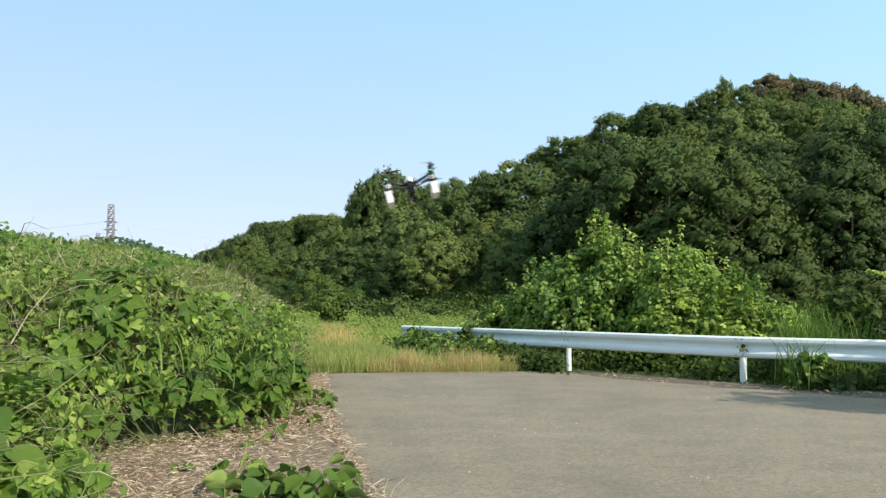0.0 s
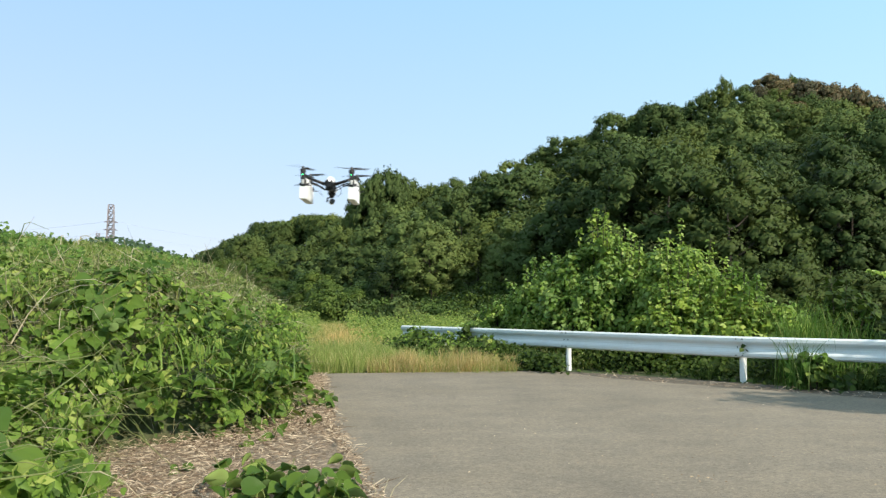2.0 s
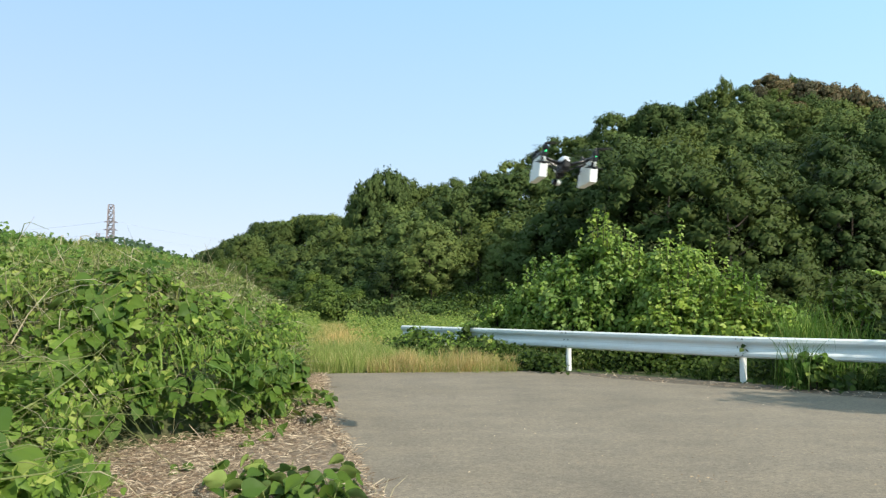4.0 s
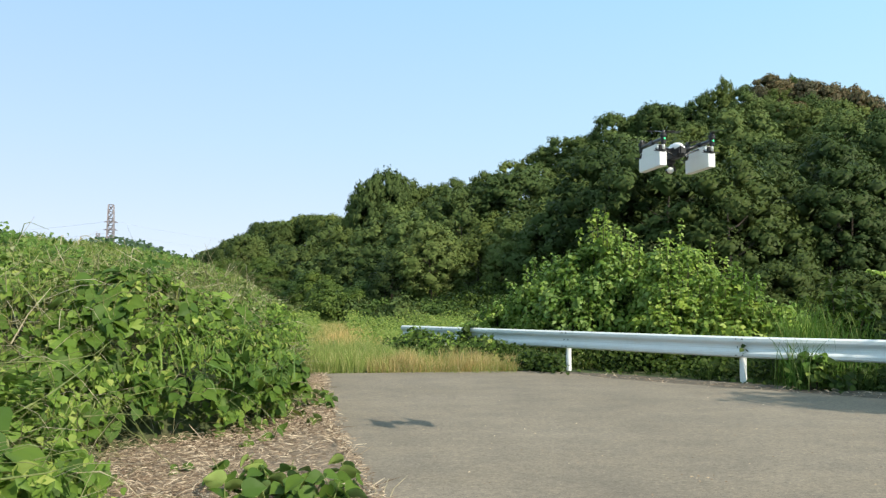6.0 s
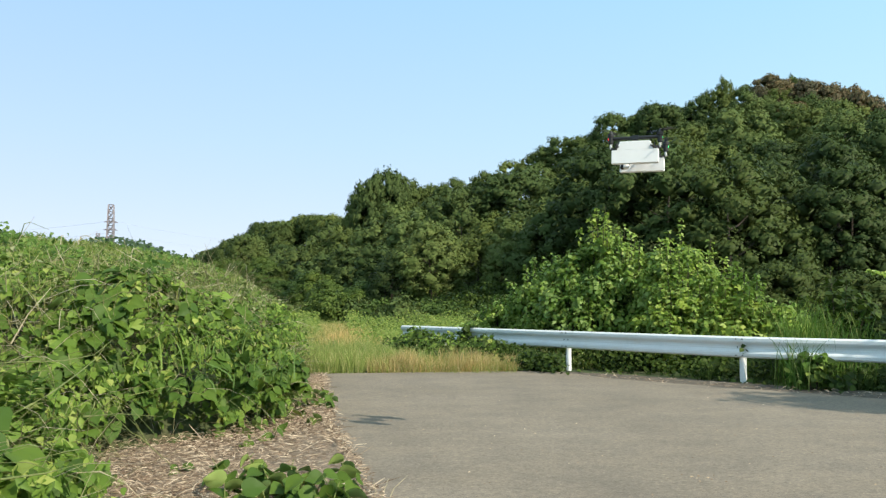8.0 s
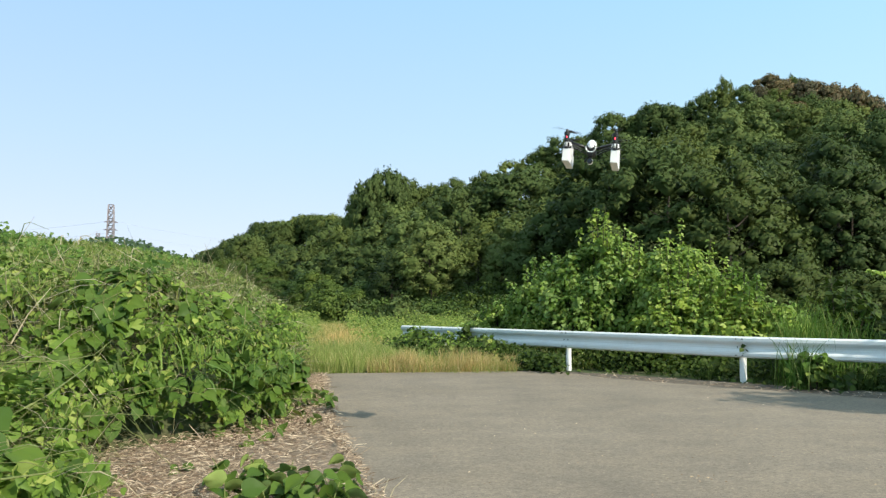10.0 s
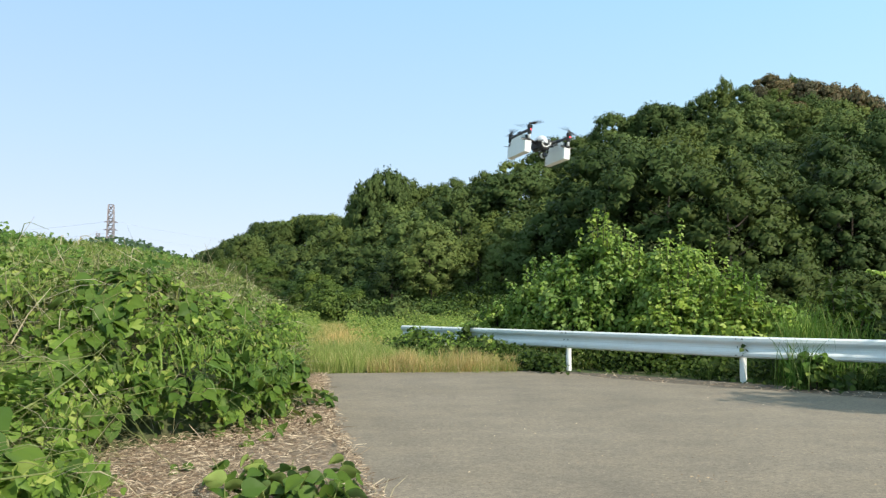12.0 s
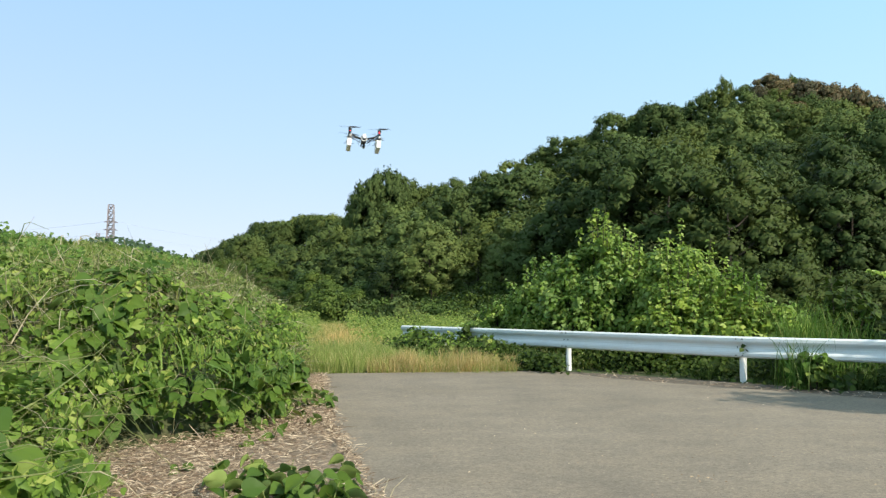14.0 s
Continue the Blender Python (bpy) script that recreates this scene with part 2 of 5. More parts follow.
def three_leaf():
    """A kudzu leaf: three broad leaflets on one stalk."""
    pts, tris = [], []
    for a, s, f in ((0, 0.62, 0.42), (75, 0.52, 0.36), (-75, 0.52, 0.36)):
        c, q = math.cos(radians(a)), math.sin(radians(a))
        k = len(pts)
        for x, y, z in LEAF_FINE[0]:
            x, y = x * s * 1.1, y * s + (0.06 if a else 0.16)
            pts.append((x * c + y * q, -x * q + y * c + f * 0.3, z * s - (0.16 if a else 0.05) * y))
        tris += [tuple(i + k for i in t) for t in LEAF_FINE[1]]
    return np.array(pts), tris


LEAF_THREE = three_leaf()


def leaf_arrays(P, N, size, shape, along=None):
    """Leaves at P with upper sides facing N. along: the way that they point."""
    P, N = np.asarray(P, float), unit(np.asarray(N, float))
    pts, tris = shape
    a = rng.normal(size=P.shape) if along is None else np.asarray(along, float)
    a = unit(a - (a * N).sum(1, keepdims=True) * N)
    c = np.cross(a, N)
    size = np.broadcast_to(size, (len(P),))[:, None, None]
    V = P[:, None, :] + size * (pts[None, :, 0:1] * c[:, None, :] + pts[None, :, 1:2] * a[:, None, :] + pts[None, :, 2:3] * N[:, None, :])
    F = np.array(tris)[None] + (np.arange(len(P)) * len(pts))[:, None, None]
    return V.reshape(-1, 3), F.reshape(-1, 3)


def joined(sets):
    """Several (verts, tris, slot) into one."""
    V, F, S, k = [], [], [], 0
    for v, f, s in sets:
        V.append(v)
        F.append(f + k)
        S.append(np.full(len(f), s))
        k += len(v)
    return np.concatenate(V), np.concatenate(F), np.concatenate(S)


def blade_arrays(P, height, lean, width, steps=3):
    """Grass blades: tapering strips that bow over along lean."""
    n = len(P)
    side = unit(np.cross(lean, np.array([0, 0, 1.0])) + rng.normal(scale=0.3, size=(n, 3)))
    V = np.zeros((n, steps * 2 + 1, 3))
    for i in range(steps + 1):
        s = i / steps
        c = P + lean * s ** 1.8
        c = c + np.stack([np.zeros(n), np.zeros(n), height * (s - 0.25 * s ** 3)], 1)
        w = (width * (1 - s ** 1.5) / 2)[:, None]
        if i < steps:
            V[:, 2 * i], V[:, 2 * i + 1] = c - side * w, c + side * w
        else:
            V[:, 2 * i] = c
    F = []
    for i in range(steps - 1):
        F += [(2 * i, 2 * i + 1, 2 * i + 3), (2 * i, 2 * i + 3, 2 * i + 2)]
    F.append((2 * steps - 2, 2 * steps - 1, 2 * steps))
    F = np.array(F)[None] + (np.arange(n) * (2 * steps + 1))[:, None, None]
    return V.reshape(-1, 3), F.reshape(-1, 3)


def tube(bm, points, radii, sides=6):
    """A round stem through points."""
    rings = []
    for i, p in enumerate(points):
        p = Vector(p)
        d = (Vector(points[min(i + 1, len(points) - 1)]) - Vector(points[max(i - 1, 0)])).normalized()
        u = d.orthogonal().normalized()
        w = d.cross(u)
        rings.append([bm.verts.new(p + radii[i] * (math.cos(2 * math.pi * k / sides) * u + math.sin(2 * math.pi * k / sides) * w)) for k in range(sides)])
    for a, b in zip(rings, rings[1:]):
        off = min(range(sides), key=lambda o: (a[0].co - b[o].co).length)
        for k in range(sides):
            bm.faces.new((a[k], a[(k + 1) % sides], b[(k + 1 + off) % sides], b[(k + off) % sides]))
    bm.faces.new(rings[0][::-1])
    bm.faces.new(rings[-1])


def vnoise(x, y, scale, seed=0):
    """Smooth value noise in -1 to 1, on arrays."""
    x, y = np.asarray(x, float) / scale + 31.7 * seed, np.asarray(y, float) / scale - 17.3 * seed
    i, j = np.floor(x), np.floor(y)
    fx, fy = x - i, y - j
    fx, fy = fx * fx * (3 - 2 * fx), fy * fy * (3 - 2 * fy)

    def h(a, b):
        v = np.sin(a * 127.1 + b * 311.7 + seed * 74.7) * 43758.5453
        return 2 * (v - np.floor(v)) - 1
    return (h(i, j) * (1 - fx) + h(i + 1, j) * fx) * (1 - fy) + (h(i, j + 1) * (1 - fx) + h(i + 1, j + 1) * fx) * fy


def smooth01(t):
    t = np.clip(t, 0, 1)
    return t * t * (3 - 2 * t)


# ======== the lie of the land ========
# u: metres to the left of the line that the lane follows, x = -0.18 y
def u_of(x, y):
    return -(np.asarray(x, float) + 0.18 * np.asarray(y, float))


def foot_of(y):
    """u at which the overgrown bank begins, along the lane."""
    return np.interp(y, [0, 4.0, 5.0, 6.0, 7.0, 7.4, 7.8, 8.3, 9.2, 10.5, 12.0, 14.0, 20.0, 40.0], [1.3, 1.22, 1.38, 1.75, 1.85, 1.45, 0.85, 0.45, 0.2, 0.25, 0.2, 0.05, 0.3, 0.8])


def bank_ground(x, y):
    u = u_of(x, y) - foot_of(y)
    z = np.interp(u, [0, 0.6, 1.2, 3.0, 5.0, 7.0, 9.0, 16.0, 30.0], [0, 0.2, 0.5, 1.15, 1.8, 2.25, 2.45, 2.5, 2.5])
    swell = np.interp(y, [0, 17, 20, 24, 33, 43, 56, 85], [1, 1, 1.0, 1.15, 1.37, 1.55, 1.76, 1.92])
    return z * swell * (1 - smooth01((np.asarray(y) - 100) / 80))


RIDGE = np.array([(-75, 215, 4), (-57.5, 190, 8.7), (-44.5, 170, 10.3), (-31.5, 150, 11.4), (-22.8, 135, 11.7), (-14, 120, 9.8), (-8.7, 112.5, 9.5), (-3.3, 105, 11), (2, 100, 12), (7.2, 95, 12.2), (11.8, 92.5, 14.9), (16.5, 90, 15.7), (20.7, 89, 18.3), 
                  (24.9, 88, 19.5), (28.3, 87, 19.5), (31.7, 86, 21.0), (35.1, 85.5, 21.9), (38.6, 85, 21.6), (42.6, 84.5, 19.8), (46.6, 84, 14.8), (60, 82, 4), (90, 76, 2)])
FOOT = np.array([(-90, 225), (-60, 172), (-33, 118), (-14, 78), (-4.5, 58), (3.0, 58), (7.0, 47), (12, 40.5), (20, 36), (29, 31), (42, 23), (62, 8)])


def to_line(x, y, line):
    """Distance from points to a polyline, its third column at the nearest place, and the side (positive beyond it)."""
    best = np.full(np.shape(x), 1e9)
    val, side = np.zeros(np.shape(x)), np.zeros(np.shape(x))
    for a, b in zip(line, line[1:]):
        dx, dy = b[0] - a[0], b[1] - a[1]
        t = np.clip(((x - a[0]) * dx + (y - a[1]) * dy) / (dx * dx + dy * dy), 0, 1)
        px, py = a[0] + t * dx, a[1] + t * dy
        d = np.hypot(x - px, y - py)
        near = d < best
        best = np.where(near, d, best)
        side = np.where(near, np.sign(dx * (y - a[1]) - dy * (x - a[0])), side)
        if len(a) > 2:
            val = np.where(near, a[2] + t * (b[2] - a[2]), val)
    return best, val, side


# the line of the guard rail in plan, from beside the camera's lane to the far end
RAIL_LINE = [(11.6, 6.6), (9.35, 9.2), (6.95, 11.75), (4.97, 13.3), (2.5, 16.2), (0.6, 18.5), (-1.05, 20.6)]


def hill_ground(x, y):
    df, _, sf = to_line(x, y, FOOT)
    dr, zr, _ = to_line(x, y, RIDGE)
    t = np.where(sf > 0, df / (df + dr + 1e-6), 0)
    return zr * t ** 1.15


def ground_z(x, y):
    x, y = np.asarray(x, float), np.asarray(y, float)
    z = np.maximum(bank_ground(x, y), 0) + hill_ground(x, y)
    dg, _, sg = to_line(x, y, np.array(RAIL_LINE))
    beyond = np.where(sg < 0, dg, 0)
    z = z - 0.9 * smooth01((beyond - 1.2) / 5) * (1 - smooth01((y - 30) / 20)) * (x > -4)
    z = z + 31 * np.exp(-((x + 178) / 55) ** 2 - ((y - 430) / 60) ** 2)
    return z


def grid_axis(lo, hi, near_lo, near_hi, step, far_n):
    a = np.arange(near_lo, near_hi + step, step)
    left = near_lo - np.geomspace(step * 1.3, near_lo - lo, far_n)[::-1]
    right = a[-1] + np.geomspace(step * 1.3, hi - a[-1], far_n)
    return np.concatenate([left, a, right])


def build_ground():
    xs, ys = grid_axis(-2500, 2500, -22, 60, 0.8, 26), grid_axis(-900, 3500, 0, 110, 0.8, 26)
    X, Y = np.meshgrid(xs, ys)
    Z = ground_z(X, Y) - 0.03 + 0.02 * vnoise(X, Y, 1.5)
    V = np.stack([X, Y, Z], -1).reshape(-1, 3)
    i, j = np.meshgrid(np.arange(len(xs) - 1), np.arange(len(ys) - 1))
    a = (j * len(xs) + i).ravel()
    F = np.stack([a, a + 1, a + 1 + len(xs), a + len(xs)], 1)
    ob = new("ground", raw_mesh("ground", V, F, [SOIL]))
    ob.data.shade_smooth()
    tagged(ob, "rough weedy ground running to the wooded hill", "ground", kind="structure")


def strip(name, outline, z, mat, label, category, thick=0.06):
    bm = bmesh.new()
    top = [bm.verts.new((x, y, z)) for x, y in outline]
    low = [bm.verts.new((x, y, z - thick)) for x, y in outline]
    bm.faces.new(top)
    k = len(top)
    for i in range(k):
        bm.faces.new((top[i], low[i], low[(i + 1) % k], top[(i + 1) % k]))
    bmesh.ops.recalc_face_normals(bm, faces=bm.faces)
    me = bpy.data.meshes.new(name)
    bm.to_mesh(me)
    bm.free()
    me.materials.append(mat)
    return tagged(new(name, me), label, category, kind="structure")


def build_road():
    edge = []
    for y in np.arange(-12, 14.9, 0.35):          # ragged edge beside the bank
        edge.append((float(np.interp(y, [-12, 5.3, 9, 12, 14.9], [3.6, -0.42, -1.28, -1.85, -2.15])) + 0.07 * float(vnoise(0, y, 0.5, 3)) + 0.1 * float(vnoise(0, y, 1.7, 4)) - 0.25 * max(0, (y - 12.5) / 2), float(y)))
    far = [(-2.2, 15.0), (-1.0, 15.25), (0.3, 15.45), (1.2, 15.7), (2.2, 15.5)]
    side = [(3.0, 14.0), (4.4, 12.6), (6.1, 11.0), (8.4, 8.5), (10.7, 6.0), (18, -12)]
    strip("road", edge + far + side, 0.012, ASPHALT, "worn grey asphalt lane with a ragged grassy edge", "road")
    strip("rail_verge", [(2.0, 15.75), (3.6, 14.7), (5.3, 12.95), (7.2, 11.35), (9.2, 9.1), (11.3, 6.6), (11.0, 5.0), (8.2, 8.3), (5.9, 10.8), (4.2, 12.4), (2.8, 13.8), (1.6, 15.2)], 0.006, DIRT,
          "strip of bare soil below the guard rail", "verge", 0.05)
    lit = [(float(np.interp(y, [-12, 5.3, 9, 12, 14.9], [3.6, -0.42, -1.28, -1.85, -2.15])) + 0.3, float(y)) for y in np.arange(-11.0, 14.6, 0.4)] + [(-(foot_of(y) + 0.9 + 0.18 * y), float(y)) for y in np.arange(14.6, -11.0, -0.4)]
    strip("verge", lit, 0.008, LITTER, "verge of dead leaves and straw between lane and bank", "verge", 0.05)


build_ground()
build_road()


# ======== guard rail ========
def rail_curve():
    """Evenly spaced places along the rail."""
    pts = [Vector((*p, 0)) for p in RAIL_LINE]
    out = []
    for i in range(len(pts) - 1):
        p0, p1, p2, p3 = pts[max(i - 1, 0)], pts[i], pts[i + 1], pts[min(i + 2, len(pts) - 1)]
        for k in range(12):
            t = k / 12
            out.append(0.5 * (2 * p1 + (p2 - p0) * t + (2 * p0 - 5 * p1 + 4 * p2 - p3) * t * t + (3 * p1 - p0 - 3 * p2 + p3) * t ** 3))
    return out + [pts[-1]]


def build_guardrail():
    thing = tagged(new("guardrail"), "white painted steel guard rail with round posts beside the lane", "guard rail")
    line = rail_curve()
    # W-shaped section: (outwards to the lane, height)
    section = [(-0.01, 0.775), (0.03, 0.768), (0.052, 0.745), (0.055, 0.70), (0.045, 0.675), (-0.005, 0.635), (-0.012, 0.60), (-0.005, 0.565), (0.045, 0.525),
               (0.055, 0.50), (0.052, 0.455), (0.03, 0.432), (-0.01, 0.425)]
    bm = bmesh.new()
    rows = []
    for i, p in enumerate(line):
        d = (line[min(i + 1, len(line) - 1)] - line[max(i - 1, 0)]).normalized()
        out = Vector((-d.y, d.x, 0))
        rows.append([bm.verts.new(p + out * o + Vector((0, 0, z))) for o, z in section] + [bm.verts.new(p + out * (o - 0.006) + Vector((0, 0, z))) for o, z in section[::-1]])
    k = len(rows[0])
    for a, b in zip(rows, rows[1:]):
        for j in range(k):
            bm.faces.new((a[j], b[j], b[(j + 1) % k], a[(j + 1) % k]))
    bm.faces.new(rows[0])
    bm.faces.new(rows[-1][::-1])
    bmesh.ops.recalc_face_normals(bm, faces=bm.faces)
    part("beam", bm, RAIL, thing, "white W-profile steel beam", smooth=False)
    for x, y, d in [(9.35, 9.2, 0), (6.95 + 0.35, 11.75 - 0.33, 0), (4.97, 13.3, 0), (2.5, 16.2, 0), (0.0, 19.25, 0)]:
        i = min(range(len(line)), key=lambda q: (line[q] - Vector((x, y, 0))).length)
        dr = (line[min(i + 1, len(line) - 1)] - line[max(i - 1, 0)]).normalized()
        out = Vector((-dr.y, dr.x, 0))
        c = line[i] - out * 0.085
        bm = bmesh.new()
        tube(bm, [c + Vector((0, 0, -0.3)), c + Vector((0, 0, 0.70)), c + Vector((0, 0, 0.715))], [0.057, 0.057, 0.045], 16)
        part("post", bm, RAIL, thing, smooth=False)
        for s in (-0.1, 0.1):
            for z in (0.735, 0.60, 0.465):
                o = 0.055 if z != 0.6 else -0.008
                bm = bmesh.new()
                bmesh.ops.create_icosphere(bm, subdivisions=1, radius=0.014, matrix=Matrix.Translation(line[i] + dr * s * 0.55 + out * o + Vector((0, 0, z))))
                part("bolt", bm, BOLT, thing)


build_guardrail()


# ======== trees ========
def crown_mesh(name, radius, height, leaves, leaf, mat, lumps, seed, shape=LEAF_TRI, fill=0.74, squat=0.8, ruffle=0.2):
    """A crown of leafy boughs: many lumps of leaves round an uneven egg, shaded as whole boughs; each lump is closed by a small leafy core."""
    r = np.random.default_rng(seed)
    k = np.arange(lumps)
    rise = 1 - 1.9 * (k + 0.5) / lumps + r.normal(scale=0.07, size=lumps)
    turn = k * 2.39996 + r.normal(scale=0.3, size=lumps)
    flat = np.sqrt(np.maximum(0.03, 1 - np.clip(rise, -1, 1) ** 2))
    d = np.stack([np.cos(turn) * flat, np.sin(turn) * flat, rise], -1)
    a, b, c = r.uniform(0, 6.28, 3)
    bulge = np.sin(2.7 * d[:, 0] + a) * np.sin(2.7 * d[:, 1] + b) + 0.6 * np.sin(4.1 * d[:, 2] + c)
    reach = np.clip(0.84 + 0.13 * bulge + r.uniform(-0.1, 0.1, lumps), 0.6, 1.06)
    C = d * reach[:, None] * np.array([radius, radius, height / 2]) * 0.84
    C[:, 2] += height / 2
    lr = radius * r.uniform(0.55, 1.35, lumps) * 1.9 / math.sqrt(lumps) * (0.95 + 0.12 * rise)
    per = np.maximum(8, (leaves * lr ** 2 / (lr ** 2).sum()).astype(int))
    egg_out = np.array([0, 0, 0.28])
    P, N, S = [], [], []
    for c, q, m, dd in zip(C, lr, per, d):
        v = unit(r.normal(size=(m, 3)))
        v = np.where(((v * (dd * 0.7 + np.array([0, 0, 0.6]))).sum(1) < -0.1)[:, None], -v, v)
        edge = 1 + 0.25 * np.sin(v[:, 0:1] * 5 + c[0] * 7) * np.sin(v[:, 1:2] * 5 + c[1] * 5)
        P.append(c + v * q * np.array([1, 1, squat]) * edge * r.uniform(0.86, 1.1, (m, 1)))
        N.append(unit(v + np.array([0, 0, 0.3]) + r.normal(scale=0.35, size=(m, 3))))
        S.append(unit(v * 0.85 + dd * 0.4 + egg_out + r.normal(scale=ruffle, size=(m, 3))))
    P, N, S = np.concatenate(P), np.concatenate(N), np.concatenate(S)
    along = unit((P - np.array([0, 0, height * 0.45]))) + r.normal(scale=0.5, size=P.shape) - np.array([0, 0, 0.3])
    V, F = leaf_arrays(P, N, leaf * r.uniform(0.65, 1.35, len(P)), shape, along)
    S = np.repeat(S, len(shape[0]), axis=0)
    if fill:
        six = np.array([(1, 0, 0), (0, 1, 0), (-1, 0, 0), (0, -1, 0), (0, 0, 1), (0, 0, -1.0)])
        tri = np.array([(0, 1, 4), (1, 2, 4), (2, 3, 4), (3, 0, 4), (1, 0, 5), (2, 1, 5), (3, 2, 5), (0, 3, 5)])
        cv = C[:, None, :] + six[None] * (lr * fill)[:, None, None] * np.array([1, 1, squat])
        cn = unit(six[None] * 0.85 + d[:, None, :] * 0.4 + egg_out)
        F = np.concatenate([F, (tri[None] + (np.arange(lumps) * 6)[:, None, None]).reshape(-1, 3) + len(V)])
        V, S = np.concatenate([V, cv.reshape(-1, 3)]), np.concatenate([S, cn.reshape(-1, 3)])
    me = raw_mesh(name, V, F, [mat], soft=True)
    me.normals_split_custom_set_from_vertices([tuple(x) for x in unit(S)])
    return me


def trunk_bm(h, r, spread, seed):
    q = random.Random(seed)
    bm = bmesh.new()
    lean = (q.uniform(-0.3, 0.3), q.uniform(-0.3, 0.3))
    pts = [Vector((lean[0] * t * t, lean[1] * t * t, h * t - 0.6 * (t == 0))) for t in (0, 0.15, 0.4, 0.7, 1.0)]
    tube(bm, pts, [r * 1.35, r, r * 0.8, r * 0.55, r * 0.2], 8)
    for i in range(6):
        t = q.uniform(0.4, 0.85)
        a = q.uniform(0, 6.28)
        s = Vector((lean[0] * t * t, lean[1] * t * t, h * t))
        e = s + Vector((math.cos(a) * spread, math.sin(a) * spread, spread * q.uniform(0.5, 0.9)))
        m = s.lerp(e, 0.5) + Vector((0, 0, -0.12 * spread))
        tube(bm, [s, m, e], [r * 0.42, r * 0.3, r * 0.1], 5)
    return bm


def make_tree(name, h, radius, crown_h, leaves, leaf, mat, seed, label, lumps=46):
    t = tagged(new(name), label, "tree", "trees on the wooded hill")
    part("trunk", trunk_bm(h * 0.72, 0.015 * h, radius * 0.3, seed), BARK, t, "brown bark")
    c = new("crown", crown_mesh("crown", radius, crown_h, leaves, leaf, mat, lumps, seed))
    c.parent = t
    c.location = (0, 0, h - crown_h)
    return t


def plant(model, place):
    """A further tree at a pose that holds its whole size, whatever the model's own size is."""
    return copy_thing(model, place @ Matrix.Diagonal((1 / model.scale.x, 1 / model.scale.y, 1 / model.scale.z, 1)))


def build_forest():
    r = random.Random(11)
    near = [make_tree("broadleaf_tree", 8.0, 3.6, 8.4, 8000, 0.185, TREE_LIGHT if i in (1, 4) else TREE if i == 5 else TREE_DEEP, 100 + i, "lighter green broadleaf tree on the hillside" if i in (1, 4) else "dense dark green broadleaf tree on the hillside", 120) for i in range(6)]
    mid = [make_tree("broadleaf_tree", 7.4, 3.7, 7.6, 3700, 0.275, TREE_LIGHT if i == 1 else TREE, 200 + i, "lighter green tree among the hillside woods" if i == 1 else "dark green broadleaf tree among the hillside woods", 96) for i in range(5)]
    far = [make_tree("broadleaf_tree", 7.5, 4.0, 7.4, 3400, 0.34, TREE_LIGHT if i == 1 else TREE, 300 + i, "lighter green tree of the far ridge" if i == 1 else "dark green tree of the far ridge", 70) for i in range(3)]
    brown = [make_tree("broadleaf_tree", 7.0, 3.5, 6.4, 5600, 0.28, TREE_BROWN, 400 + i, "tree with brown dying foliage near the hilltop", 84) for i in range(2)]
    edge = [make_tree("broadleaf_tree", 5.0, 2.5, 5.2, 5600, 0.185, TREE_EDGE, 450 + i, "small tree at the wood's edge, green lightened for distance haze", 50) for i in range(3)]
    pool = {"near": near, "mid": mid, "far": far, "brown": brown}
    used = set()
    for cell_y in range(10, 220):
        step = 5.0 if cell_y < 110 else 6.5
        if cell_y % 5 and cell_y < 110 or cell_y >= 110 and cell_y % 7:
            continue
        x = -80.0
        while x < 75:
            x += step
            px, py = x + r.uniform(-1.3, 1.3) + (cell_y // 5 % 2) * step / 2, cell_y + r.uniform(-1.4, 1.4)
            # on the right, unseen trees are added past the view to shade the wood
            if py < 8 or px / py < -0.66 or px / py > 0.66 and (px / py > 1.25 or py > 34):
                continue
            df, _, sf = to_line(np.array(px), np.array(py), FOOT)
            dr, zr, sr = to_line(np.array(px), np.array(py), RIDGE)
            if 2 < px < 10 and 80 < py < 93 or sf <= 0 or df < 1.0 or dr < 3.2 or (sr > 0 and dr > 1):
                continue
            brown_here = px / py > 0.40 and dr < 9
            kind = "brown" if brown_here and r.random() < 0.9 else "near" if py < 62 else "mid" if py < 112 else "far"
            base = r.choice(pool[kind])
            if px < -6 and kind in ("near", "mid") and r.random() < 0.35:
                base = (near if kind == "near" else mid)[1]
            # paler models upslope, darker below: hillside light and shade set by tree colour
            if -0.1 < px / py and kind == "mid":
                base = mid[1] if dr < 24 and r.random() < 0.62 else mid[r.choice((0, 2, 3, 4))]
            if -0.03 < px / py and py < 55:
                base = near[r.choice((0, 2, 3, 5))]
            s = r.choice((r.uniform(0.55, 0.72), r.uniform(0.68, 0.9), r.uniform(0.85, 1.02))) * (0.7 + 0.3 * min(1, float(df) / 5))
            # those out of view on the right are enlarged to throw longer shadows
            s *= 1.5 if px / py > 0.66 else 1.15 if dr > 17 else 1.0
            if kind == "brown":
                s *= 0.8
            elif px / py > 0.38 and dr < 16:
                s = max(0.62, s * 0.8)
            if 5 < px < 15 and py < 56:
                s = max(s, 0.9) * 1.28
            if px / py > 0.4 and 12 < dr < 34 and py > 40:
                s *= 0.72
            place = pose(px, py, float(ground_z(px, py)) - 0.2, 0, 0, r.uniform(0, 360)) @ Matrix.Diagonal((s * 1.05, s * 1.05, s * r.uniform(0.9, 1.1), 1))
            if base.name in used:
                t = plant(base, place)
            else:
                used.add(base.name)
                t = base
            t.matrix_basis = place
